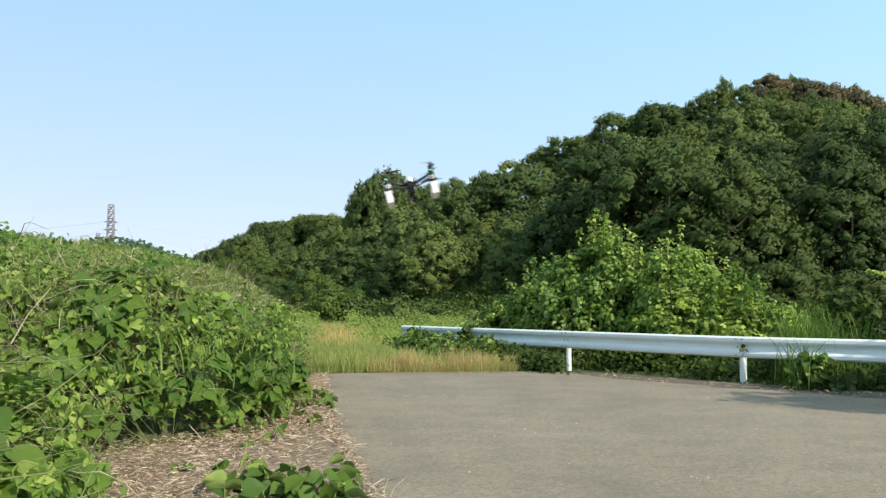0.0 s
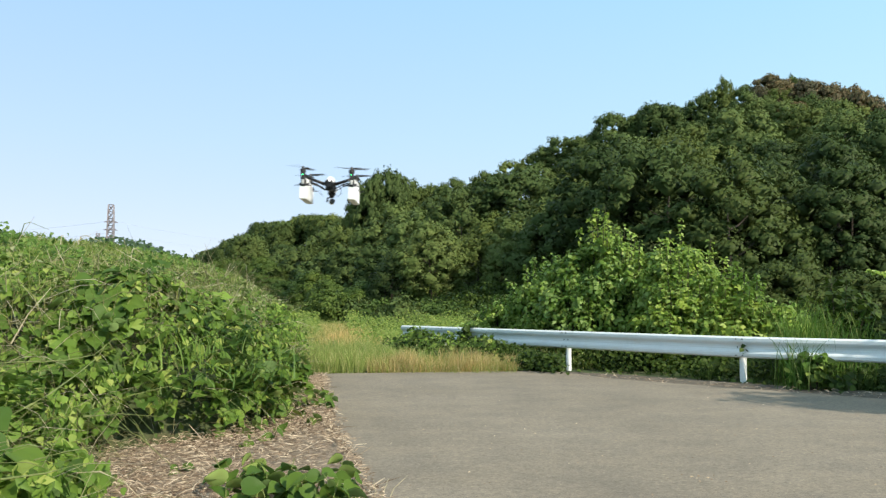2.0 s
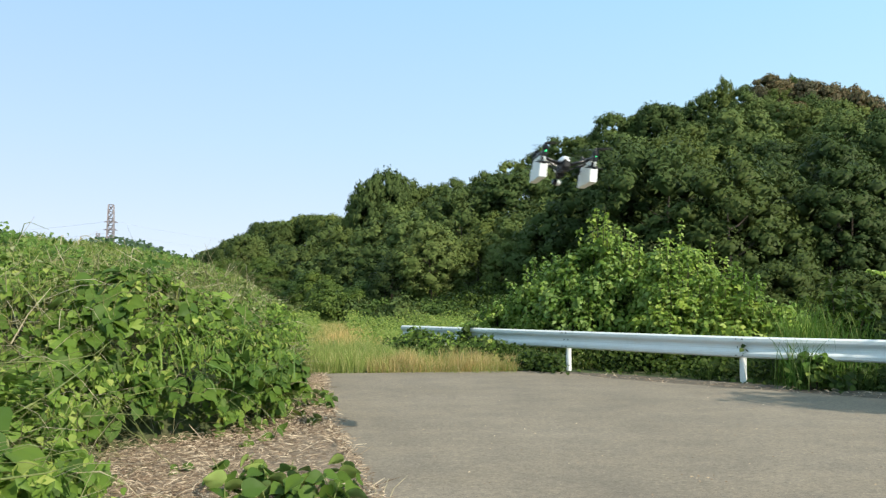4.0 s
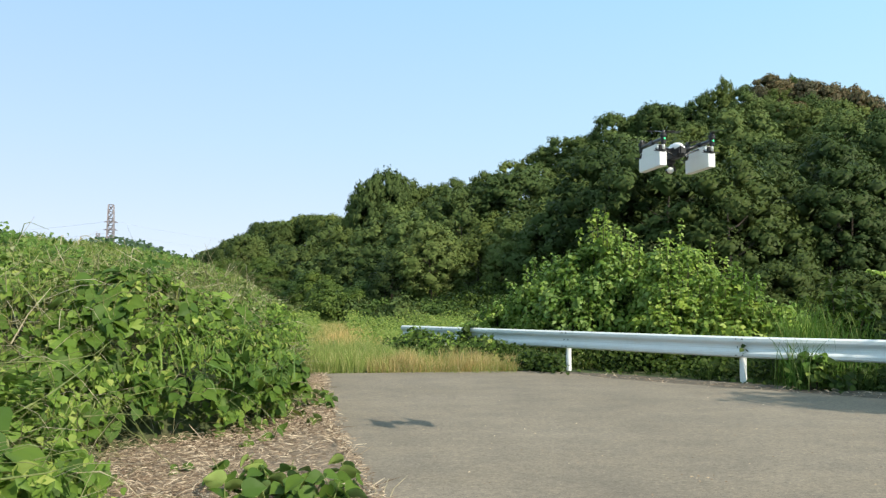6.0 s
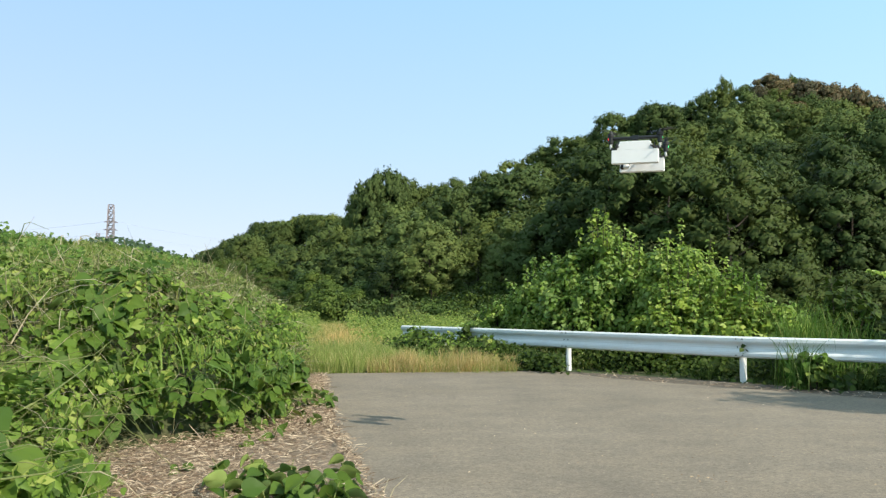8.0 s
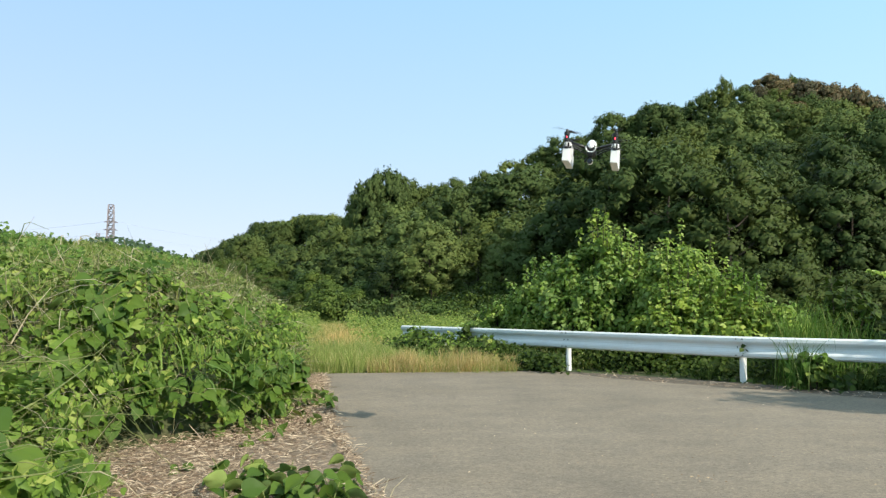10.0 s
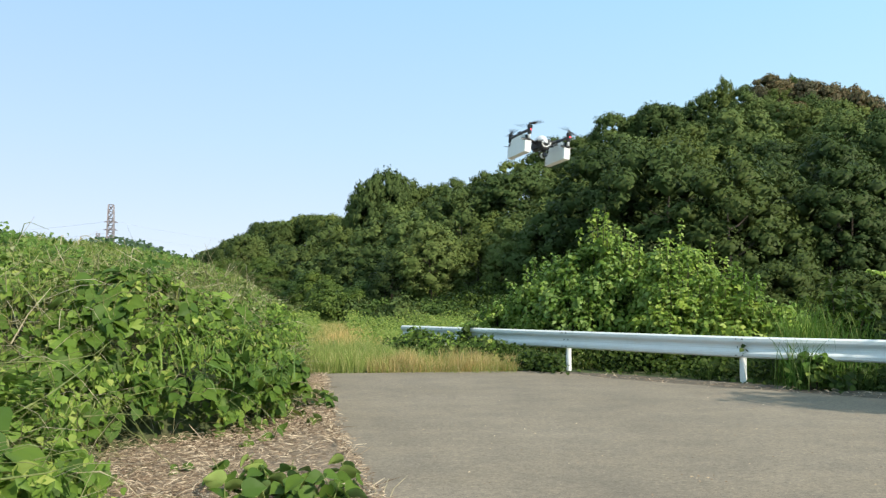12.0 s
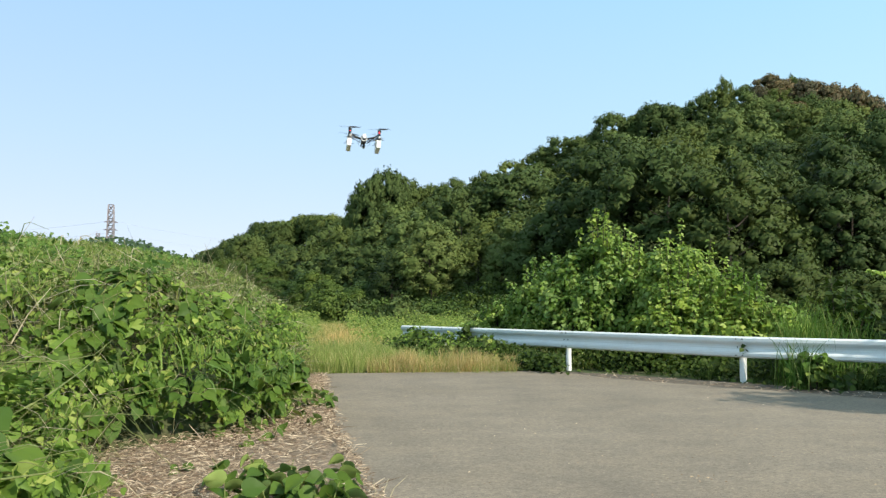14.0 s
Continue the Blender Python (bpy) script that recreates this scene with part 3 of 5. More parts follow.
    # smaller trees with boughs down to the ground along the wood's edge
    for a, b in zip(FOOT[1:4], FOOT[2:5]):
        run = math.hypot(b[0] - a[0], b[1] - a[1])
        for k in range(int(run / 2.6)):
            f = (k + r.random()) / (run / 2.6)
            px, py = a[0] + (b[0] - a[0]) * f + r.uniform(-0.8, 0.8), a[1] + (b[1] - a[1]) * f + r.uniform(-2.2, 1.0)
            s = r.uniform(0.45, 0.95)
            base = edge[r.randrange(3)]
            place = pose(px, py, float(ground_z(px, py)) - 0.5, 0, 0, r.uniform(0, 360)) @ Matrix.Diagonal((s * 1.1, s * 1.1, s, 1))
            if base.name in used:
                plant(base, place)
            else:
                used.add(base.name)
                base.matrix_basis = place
    # low dark trees that close the wood's foot behind the shrubs
    for px, py, s in ((9.5, 36.5, 0.5), (13.0, 35.0, 0.55), (15.5, 31.5, 0.5), (17.2, 33.0, 0.6), (18.5, 29.5, 0.5), (20.5, 31.0, 0.6), (16.2, 27.6, 0.38), (11.5, 32.0, 0.4), (18.3, 26.0, 0.42)):
        plant(near[r.choice((0, 2, 3))], pose(px, py, float(ground_z(px, py)) - 0.9, 0, 0, r.uniform(0, 360)) @ Matrix.Diagonal((s * 1.2, s * 1.2, s, 1)))
    for px, py, s in ((13.4, 31.5, 0.56), (14.6, 33.0, 0.62)):
        plant(near[0], pose(px, py, float(ground_z(px, py)) - 0.6, 0, 0, px * 77) @ Matrix.Diagonal((s * 1.15, s * 1.15, s, 1)))
    # the row of trees along the skyline
    for a, b in zip(RIDGE, RIDGE[1:]):
        run = math.hypot(b[0] - a[0], b[1] - a[1])
        for k in range(max(1, int(run / 1.75))):
            f = (k + r.uniform(0.3, 0.7)) / max(1, int(run / 1.75))
            px, py = a[0] + (b[0] - a[0]) * f, a[1] + (b[1] - a[1]) * f
            if px / py > 0.62:
                continue
            base = brown[r.randrange(2)] if px > 33.4 else far[r.randrange(3)] if py > 108 else mid[r.randrange(5)]
            s = r.uniform(0.64, 0.82) if px < 20 else r.uniform(0.56, 0.72)
            used.add(base.name)
            plant(base, pose(px, py, float(ground_z(px, py)) - 0.4, 0, 0, r.uniform(0, 360)) @ Matrix.Diagonal((s, s, s * r.uniform(0.9, 1.12), 1)))
    for px, py, wide, tall in ((31.2, 86, 0.34, 1.0), (29.3, 87, 0.34, 0.95), (38.4, 85, 0.34, 0.85), (40.2, 85, 0.36, 0.8)):
        plant(mid[0], pose(px, py, float(ground_z(px, py)) - 0.4, 0, 0, px * 50) @ Matrix.Diagonal((wide * 0.9, wide * 0.9, tall * 0.85, 1)))
    for px, py, top, s in ((-9.2, 100, 18.5, 1.1), (-7.0, 101, 19.4, 1.2), (-10.4, 103, 17.6, 1.05), (-5.2, 102, 18.9, 1.05), (-3.6, 103, 17.2, 0.95), (-7.4, 104, 17.8, 1.1)):
        z = float(ground_z(px, py)) - 0.2
        plant(mid[0], pose(px, py, z, 0, 0, px * 40) @ Matrix.Diagonal((s * 0.72, s * 0.72, (top - z) / 7.6, 1)))
        used.add(mid[0].name)
    for px, py in ((27.5, 82.5), (29.6, 81.5), (31.8, 82), (33.6, 81), (35.4, 82.5), (37.0, 80.5), (26.2, 79.5), (30.6, 78.5), (34.4, 78), (39.2, 79.5), (41.0, 78)):
        plant(mid[1 if r.random() < 0.4 else 3], pose(px, py, float(ground_z(px, py)) - 0.3, 0, 0, px * 71) @ Matrix.Diagonal((0.66, 0.66, 0.6, 1)))
    for k, (px, py, top) in enumerate(((34.2, 83.5, 25.0), (35.9, 83, 25.4), (37.8, 82, 25.0), (39.5, 82.5, 25.2), (41.5, 82.5, 25.0), (43.4, 82.5, 24.6), (45.4, 82.5, 23.8), (47.2, 82.5, 22.6), (42.5, 79, 23.2), (45.0, 78, 21.6))):
        z = float(ground_z(px, py)) - 0.3
        plant(brown[k % 2], pose(px, py, z, 0, 0, px * 61) @ Matrix.Diagonal((0.62, 0.62, (top - z) / 7.0, 1)))
    for b in near + mid + far + brown + edge:          # models that found no place of their own
        if b.matrix_basis.translation.length < 1:
            for c in list(b.children):
                bpy.data.objects.remove(c)
            bpy.data.objects.remove(b)


build_forest()


# ======== overgrown bank ========
def bank_top(x, y):
    """Upper face of the vines and weeds on the bank."""
    u = u_of(x, y) - foot_of(y)
    cover = np.interp(u, [-0.15, 0.0, 0.25, 0.7, 1.2, 2.5, 5, 30], [0.1, 0.45, 0.75, 0.9, 0.75, 0.55, 0.5, 0.45])
    low = np.interp(y, [2.0, 4.5, 6.5, 8.0], [0.75, 0.55, 0.7, 1.0])
    near = np.where(u < 1.5, low, 1.0) * (1 + 0.3 * np.exp(-((y - 8.6) / 1.3) ** 2) * (u < 2) + 0.5 * np.exp(-((y - 13.2) / 2.2) ** 2) * (u < 1.6))
    return bank_ground(x, y) + cover * near + 0.24 * vnoise(x, y, 1.1, 5) + 0.15 * vnoise(x, y, 0.42, 6)


def scatter_bank(n, y0, y1, u0, u1):
    y = rng.uniform(y0, y1, n)
    u = rng.uniform(u0, u1, n)
    x = -(u + foot_of(y) + 0.18 * y)
    return x, y, u


def bank_normals(x, y):
    e = 0.12
    gx = (bank_top(x + e, y) - bank_top(x - e, y)) / (2 * e)
    gy = (bank_top(x, y + e) - bank_top(x, y - e)) / (2 * e)
    return unit(np.stack([-gx, -gy, np.ones_like(gx)], -1))


def kudzu_sets(n, y0, y1, u0, u1, size, shape, depth, slot=0, facing=0.5):
    x, y, u = scatter_bank(n, y0, y1, u0, u1)
    z = bank_top(x, y) - depth * rng.random(n) ** 1.5
    hollow = np.exp(-((x + 2.6) / 0.5) ** 2 - ((y - 6.6) / 0.8) ** 2)
    gap = smooth01((-0.28 - vnoise(x, y, 0.3, 21) - 0.5 * vnoise(x, y, 0.9, 23)) / 0.3) * (y < 10)
    keep = (z > 0.02) & (rng.random(n) > 0.85 * hollow) & ((y > 6.9) | (y < 4.6) | (u > 0.3 + 0.25 * vnoise(y, 0 * y, 0.5, 24))) & (rng.random(n) > 0.9 * gap)
    P = np.stack([x, y, z], -1)[keep]
    N = bank_normals(x, y)[keep] * 0.8 + np.array([0.25, -0.35, facing]) + rng.normal(scale=0.55, size=P.shape)
    along = np.array([0.4, -0.5, -0.5]) + rng.normal(scale=0.7, size=P.shape)
    return (*leaf_arrays(P, N, size * rng.uniform(0.45, 1.3, len(P)), shape, along), slot)


def clump_sets(n, y0, y1, u0, u1, size, shape):
    """Leafy clumps that stand a hand or two above the rest of the bank."""
    x, y, u = scatter_bank(n, y0, y1, u0, u1)
    grow = smooth01((vnoise(x, y, 0.9, 31) + 0.5 * vnoise(x, y, 0.35, 32) - 0.25) / 0.5)
    keep = rng.random(n) < grow
    x, y, grow = x[keep], y[keep], grow[keep]
    P = np.stack([x, y, bank_top(x, y) + 0.24 * grow * rng.random(len(x))], -1)
    N = np.array([0.3, -0.4, 0.7]) + rng.normal(scale=0.5, size=P.shape)
    return (*leaf_arrays(P, N, size * rng.uniform(0.5, 1.3, len(P)), shape, rng.normal(size=P.shape) - np.array([0, 0.3, 0.5])), 1)


def front_sets(n, y0, y1, size, shape, slot=0):
    """Leaves that hang down the steep edge of the bank."""
    y = rng.uniform(y0, y1, n)
    h = rng.random(n) ** 0.8
    x0 = -(foot_of(y) + 0.3 + 0.18 * y)
    top = bank_top(x0, y)
    x = x0 + 0.42 * np.sin(h * 2.6) * (0.7 + 0.5 * vnoise(y, h * 2, 0.5, 8)) - 0.25 * (1 - h)
    P = np.stack([x + rng.normal(scale=0.09, size=n), y, np.maximum(0.04, h * top)], -1)
    open_ = np.maximum(smooth01((-0.15 - vnoise(y, h * 1.1, 0.3, 22)) / 0.25), np.maximum(0.93 * (h < 0.5) * np.exp(-((y - 8.0) / 0.7) ** 4), 0.7 * np.exp(-((y - 6.0) / 1.1) ** 4)))
    P = P[rng.random(n) > 0.92 * open_]
    N = np.array([0.75, -0.5, 0.5]) + rng.normal(scale=0.6, size=P.shape)
    along = np.array([0.3, -0.3, -1.0]) + rng.normal(scale=0.45, size=P.shape)
    return (*leaf_arrays(P, N, size * rng.uniform(0.55, 1.25, len(P)), shape, along), slot)


def bramble_stems(n):
    """Thin dead and green stems tangled through the bank's leaves, as slim three-sided rods."""
    y = rng.uniform(3.0, 15.0, n)
    x = -(foot_of(y) + rng.uniform(-0.15, 2.2, n) ** 1.0 + 0.18 * y)
    P = np.stack([x, y, np.maximum(0.05, bank_top(x, y) - rng.uniform(-0.05, 0.6, n))], -1)
    d = unit(rng.normal(size=(n, 3)) * np.array([1, 1, 0.7])) * rng.uniform(0.2, 0.75, (n, 1))
    a = unit(np.cross(d, rng.normal(size=(n, 3))))
    c = unit(np.cross(d, a))
    w = rng.uniform(0.002, 0.0045, (n, 1)) * np.clip(y / 8, 0.4, 1.2)[:, None]
    Q = P + d * 0.5 + np.array([0, 0, 0.06])
    E = P + d
    rings = [[K + w * k * (a * math.cos(t) + c * math.sin(t)) for t in (0, 2.09, 4.19)] for K, k in ((P, 1), (Q, 0.8), (E, 0.4))]
    V = np.stack([v for ring in rings for v in ring], 1).reshape(-1, 3)
    F = []
    for i in (0, 3):
        for k in range(3):
            p, q = i + k, i + (k + 1) % 3
            F += [(p, q, q + 3), (p, q + 3, p + 3)]
    F = (np.array(F)[None] + (np.arange(n) * 9)[:, None, None]).reshape(-1, 3)
    tagged(new("bramble_stems", raw_mesh("bramble_stems", V, F, [STEMS])), "thin tangled brown and green stems in the bank", "stems", kind="stuff")


def build_bank():
    bramble_stems(5200)
    near = [kudzu_sets(1500, 2.3, 7.6, -0.1, 2.4, 0.18, LEAF_THREE, 0.5), kudzu_sets(360, 7.2, 9.6, -0.1, 1.5, 0.19, LEAF_THREE, 0.4), front_sets(360, 2.4, 9.6, 0.19, LEAF_THREE),
            kudzu_sets(6500, 2.3, 10.0, -0.1, 3.5, 0.065, LEAF_SIX, 0.5), kudzu_sets(9000, 2.3, 10.0, -0.1, 3.5, 0.1, LEAF_LONG, 0.5), front_sets(2600, 2.4, 9.6, 0.065, LEAF_SIX),
            front_sets(4200, 2.4, 9.6, 0.1, LEAF_LONG), front_sets(3600, 9.4, 15.0, 0.065, LEAF_SIX), front_sets(4000, 9.4, 15.0, 0.09, LEAF_LONG)]
    V, F, S = joined(near)
    tagged(new("kudzu_vines", raw_mesh("kudzu_vines", V, F, [KUDZU], soft=True)), "broad-leaved green kudzu vines sprawling over the bank", "vines", kind="stuff")
    mid = [kudzu_sets(52000, 8.6, 20.0, -0.1, 9.5, 0.07, LEAF_MID, 0.3), kudzu_sets(9000, 8.0, 20.0, 0.5, 9.5, 0.12, LEAF_MID, 0.2), kudzu_sets(15000, 4.0, 9.0, 2.2, 9.5, 0.09, LEAF_MID, 0.3),
           kudzu_sets(9000, -9.0, 2.5, -0.05, 7.0, 0.14, LEAF_MID, 0.3), kudzu_sets(34000, 20.0, 45.0, -0.1, 12.0, 0.12, LEAF_MID, 0.35), kudzu_sets(22000, 45.0, 130.0, -0.1, 16.0, 0.27, LEAF_MID, 0.5)]
    mid += [clump_sets(26000, 8.0, 24.0, 0.3, 9.5, 0.1, LEAF_MID), clump_sets(9000, 24.0, 60.0, 0.3, 11.0, 0.2, LEAF_MID)]
    V, F, S = joined(mid)
    tagged(new("bank_weeds", raw_mesh("bank_weeds", V, F, [BANK, KUDZU], S)), "mixed green weeds and creepers covering the bank", "weeds", kind="stuff")
    x, y, u = scatter_bank(46000, 5.0, 40.0, 0.6, 10.0)
    P = np.stack([x, y, bank_top(x, y) - 0.25], -1)
    lean = rng.normal(scale=0.14, size=(len(x), 3)) * np.array([1, 1, 0])
    V, F = blade_arrays(P, rng.uniform(0.25, 0.62, len(x)), lean, rng.uniform(0.004, 0.010, len(x)) * (1 + y / 18), 2)
    tagged(new("bank_grass", raw_mesh("bank_grass", V, F, [BANKGRASS])), "thin green grass blades among the bank weeds", "grass", kind="stuff")


build_bank()


# ======== meadow and dry grass past the end of the asphalt ========
def build_meadow():
    n = 14000
    x, y = 1.45 - 2.9 * rng.random(n) ** 1.1, 15.15 + rng.random(n) ** 1.5 * 1.1
    keep = (y > 15.1 + 0.12 * (x + 2.2)) & (rng.random(n) < 0.75 + 0.5 * vnoise(x, y, 0.3, 7))
    x, y = x[keep], y[keep]
    P = np.stack([x, y, np.zeros(len(x))], -1)
    lean = rng.normal(scale=0.1, size=P.shape) * np.array([1, 1, 0])
    V, F = blade_arrays(P, rng.uniform(0.16, 0.52, len(x)) * (1 + 0.6 * vnoise(x, y, 0.35)), lean, rng.uniform(0.005, 0.010, len(x)), 2)
    tagged(new("dry_grass", raw_mesh("dry_grass", V, F, [DRYGRASS])), "straw-coloured dry grass at the end of the asphalt", "grass", kind="stuff")
    n = 15000
    x, y = rng.uniform(-3.3, 1.4, n), 15.1 + rng.random(n) ** 1.1 * 4.5
    P = np.stack([x, y, np.zeros(n)], -1)
    lean = rng.normal(scale=0.12, size=P.shape) * np.array([1, 1, 0])
    keep = ((y > 15.6 + 0.35 * vnoise(x, y, 0.8, 2)) | (x < -1.5) | (rng.random(n) < 0.25)) & ((y < 18.2 - 1.15 * x - 0.6) | (x < -1.4))
    h = rng.uniform(0.3, 0.68, n) * (1 + 0.3 * vnoise(x, y, 0.7, 4)) * np.interp(x, [-1.7, -0.9], [1, 0.6])
    V, F = blade_arrays(P[keep], h[keep], lean[keep], rng.uniform(0.006, 0.012, n)[keep], 2)
    tagged(new("pale_grass", raw_mesh("pale_grass", V, F, [MEADOWGRASS])), "pale green seeding grass behind the dry grass", "grass", kind="stuff")
    n = 6500
    y = rng.uniform(21, 42, n)
    x = -0.145 * y + rng.normal(scale=0.6, size=n) + 0.4
    P = np.stack([x, y, np.zeros(n)], -1)
    lean = rng.normal(scale=0.12, size=P.shape) * np.array([1, 1, 0])
    V, F = blade_arrays(P, rng.uniform(0.3, 0.62, n), lean, rng.uniform(0.012, 0.022, n), 2)
    tagged(new("dry_track_grass", raw_mesh("dry_track_grass", V, F, [DRYGRASS])), "brown dry grass along the overgrown track", "grass", kind="stuff")
    n = 30000
    y = 16.5 + rng.random(n) ** 1.3 * 34
    x = rng.uniform(-1, 1, n) * 5 - 0.12 * y + 0.5
    P = np.stack([x, y, ground_z(x, y) - 0.03], -1)
    lean = rng.normal(scale=0.15, size=P.shape) * np.array([1, 1, 0])
    V, F = blade_arrays(P, rng.uniform(0.3, 0.75, n), lean, rng.uniform(0.008, 0.016, n) * (0.6 + y / 22), 2)
    tagged(new("meadow_grass", raw_mesh("meadow_grass", V, F, [MEADOWGRASS])), "tall green meadow grass beyond the lane", "grass", kind="stuff")


build_meadow()


def build_meadow_weeds():
    n = 62000
    y = 19.5 + rng.random(n) ** 1.3 * 44
    x = rng.uniform(-1, 1, n) * 5.8 - 0.1 * y + 1.2
    track = np.abs(x + 0.145 * y - 0.2) < 0.7 + 0.3 * vnoise(x, y, 2.0, 3)
    keep = ~track & (to_line(x, y, np.array(RAIL_LINE))[0] > 1.2) & (rng.random(n) < 0.75 + 0.6 * vnoise(x, y, 1.3, 16))
    x, y = x[keep], y[keep]
    top = 0.4 + 0.32 * vnoise(x, y, 2.2, 14) + 0.16 * vnoise(x, y, 0.7, 15) + 0.02 * (y - 20)
    P = np.stack([x, y, np.maximum(0, ground_z(x, y)) + np.maximum(0.05, top) * rng.random(len(x)) ** 0.6], -1)
    N = np.array([0.25, -0.45, 0.8]) + rng.normal(scale=0.4, size=P.shape)
    V, F = leaf_arrays(P, N, (0.036 + 0.0018 * y) * rng.uniform(0.6, 1.4, len(x)), LEAF_TRI)
    tagged(new("meadow_weeds", raw_mesh("meadow_weeds", V, F, [WEED])), "fresh green creepers and weeds spreading over the meadow", "weeds", kind="stuff")


build_meadow_weeds()


# ======== shrubs, grasses and creepers behind and under the guard rail ========
def shoot_leaves(points, count, size, r, droop=0.5):
    """Places, faces and ways of leaves along a shoot."""
    pts = np.array([tuple(p) for p in points])
    t = r.uniform(0.25, 1.0, count) * (len(pts) - 1)
    i = np.minimum(t.astype(int), len(pts) - 2)
    P = pts[i] + (pts[i + 1] - pts[i]) * (t - i)[:, None]
    out = unit(r.normal(size=(count, 3)) * np.array([1, 1, 0.35]))
    P = P + out * size * 0.25
    N = np.array([0.15, -0.25, 0.9]) + out * 0.5 + r.normal(scale=0.3, size=(count, 3))
    return P, N, out + np.array([0, 0, -droop]) + r.normal(scale=0.2, size=(count, 3))


def make_shrub(name, x, y, height, width, shoots, leaves, size, mat, seed, label, shape=LEAF_FINE):
    r = np.random.default_rng(seed)
    thing = tagged(new(name), label, "shrub")
    thing.matrix_basis = pose(x, y, float(ground_z(x, y)) - 0.05)
    bm = bmesh.new()
    P, N, A = [], [], []
    for _ in range(shoots):
        a, q = r.uniform(0, 2 * math.pi), r.random() ** 0.6
        tip = Vector((math.cos(a) * q * width, math.sin(a) * q * width, height * (1.02 - 0.62 * q ** 1.7) * (r.uniform(0.72, 1.02) + 0.16 * (r.random() < 0.12))))
        base = Vector((tip.x * 0.22, tip.y * 0.22, 0))
        mid = base.lerp(tip, 0.55) + Vector((tip.x * 0.12, tip.y * 0.12, height * 0.12))
        line = [base, base.lerp(mid, 0.6), mid, mid.lerp(tip, 0.55) + Vector((0, 0, 0.05)), tip]
        tube(bm, line, [0.022, 0.016, 0.012, 0.008, 0.003], 4)
        p, n, al = shoot_leaves(line, leaves, size, r)
        P.append(p), N.append(n), A.append(al)
    part("branchwork", bm, BARK, thing, "brown woody stems")
    P = np.concatenate(P)
    V, F = leaf_arrays(P, np.concatenate(N), size * r.uniform(0.5, 1.25, len(P)), shape, np.concatenate(A))
    ob = new("foliage", raw_mesh("foliage", V, F, [mat]))
    ob.parent = thing
    return thing


def make_bush(name, x, y, height, radius, leaves, size, mat, seed, label, shoots=34, lumps=80, spread=42):
    """A dense rounded bush: lumps of leaves with a few shoots standing out of it."""
    r = np.random.default_rng(seed)
    thing = tagged(new(name), label, "shrub")
    thing.matrix_basis = pose(x, y, float(ground_z(x, y)) - 0.1, 0, 0, r.uniform(0, 360))
    dome = new("foliage", crown_mesh("foliage", radius, height * 1.12, leaves, size, mat, lumps, seed, LEAF_MID, 0.5, 0.85, 0.5))
    dome.parent = thing
    dome.location = (0, 0, -0.1 * height)
    bm = bmesh.new()
    P, N, A = [], [], []
    for _ in range(shoots):
        a, q = r.uniform(0, 2 * math.pi), r.random() ** 0.7 * 0.85
        tip = Vector((math.cos(a) * q * radius, math.sin(a) * q * radius, height * (1.12 - 0.5 * q ** 2) * r.uniform(0.88, 1.16)))
        base = Vector((tip.x * 0.25, tip.y * 0.25, 0))
        line = [base, base.lerp(tip, 0.4) + Vector((tip.x * 0.15, tip.y * 0.15, 0)), base.lerp(tip, 0.75) + Vector((tip.x * 0.1, tip.y * 0.1, 0)), tip]
        tube(bm, line, [0.02, 0.014, 0.008, 0.003], 4)
        p, n, al = shoot_leaves(line[1:], spread, size, r)
        P.append(p), N.append(n), A.append(al)
    part("branchwork", bm, BARK, thing, "brown woody stems")
    P = np.concatenate(P)
    V, F = leaf_arrays(P, np.concatenate(N), size * r.uniform(0.6, 1.2, len(P)), LEAF_MID, np.concatenate(A))
    ob = new("shoot_leaves", raw_mesh("shoot_leaves", V, F, [mat]))
    ob.parent = thing
    return thing


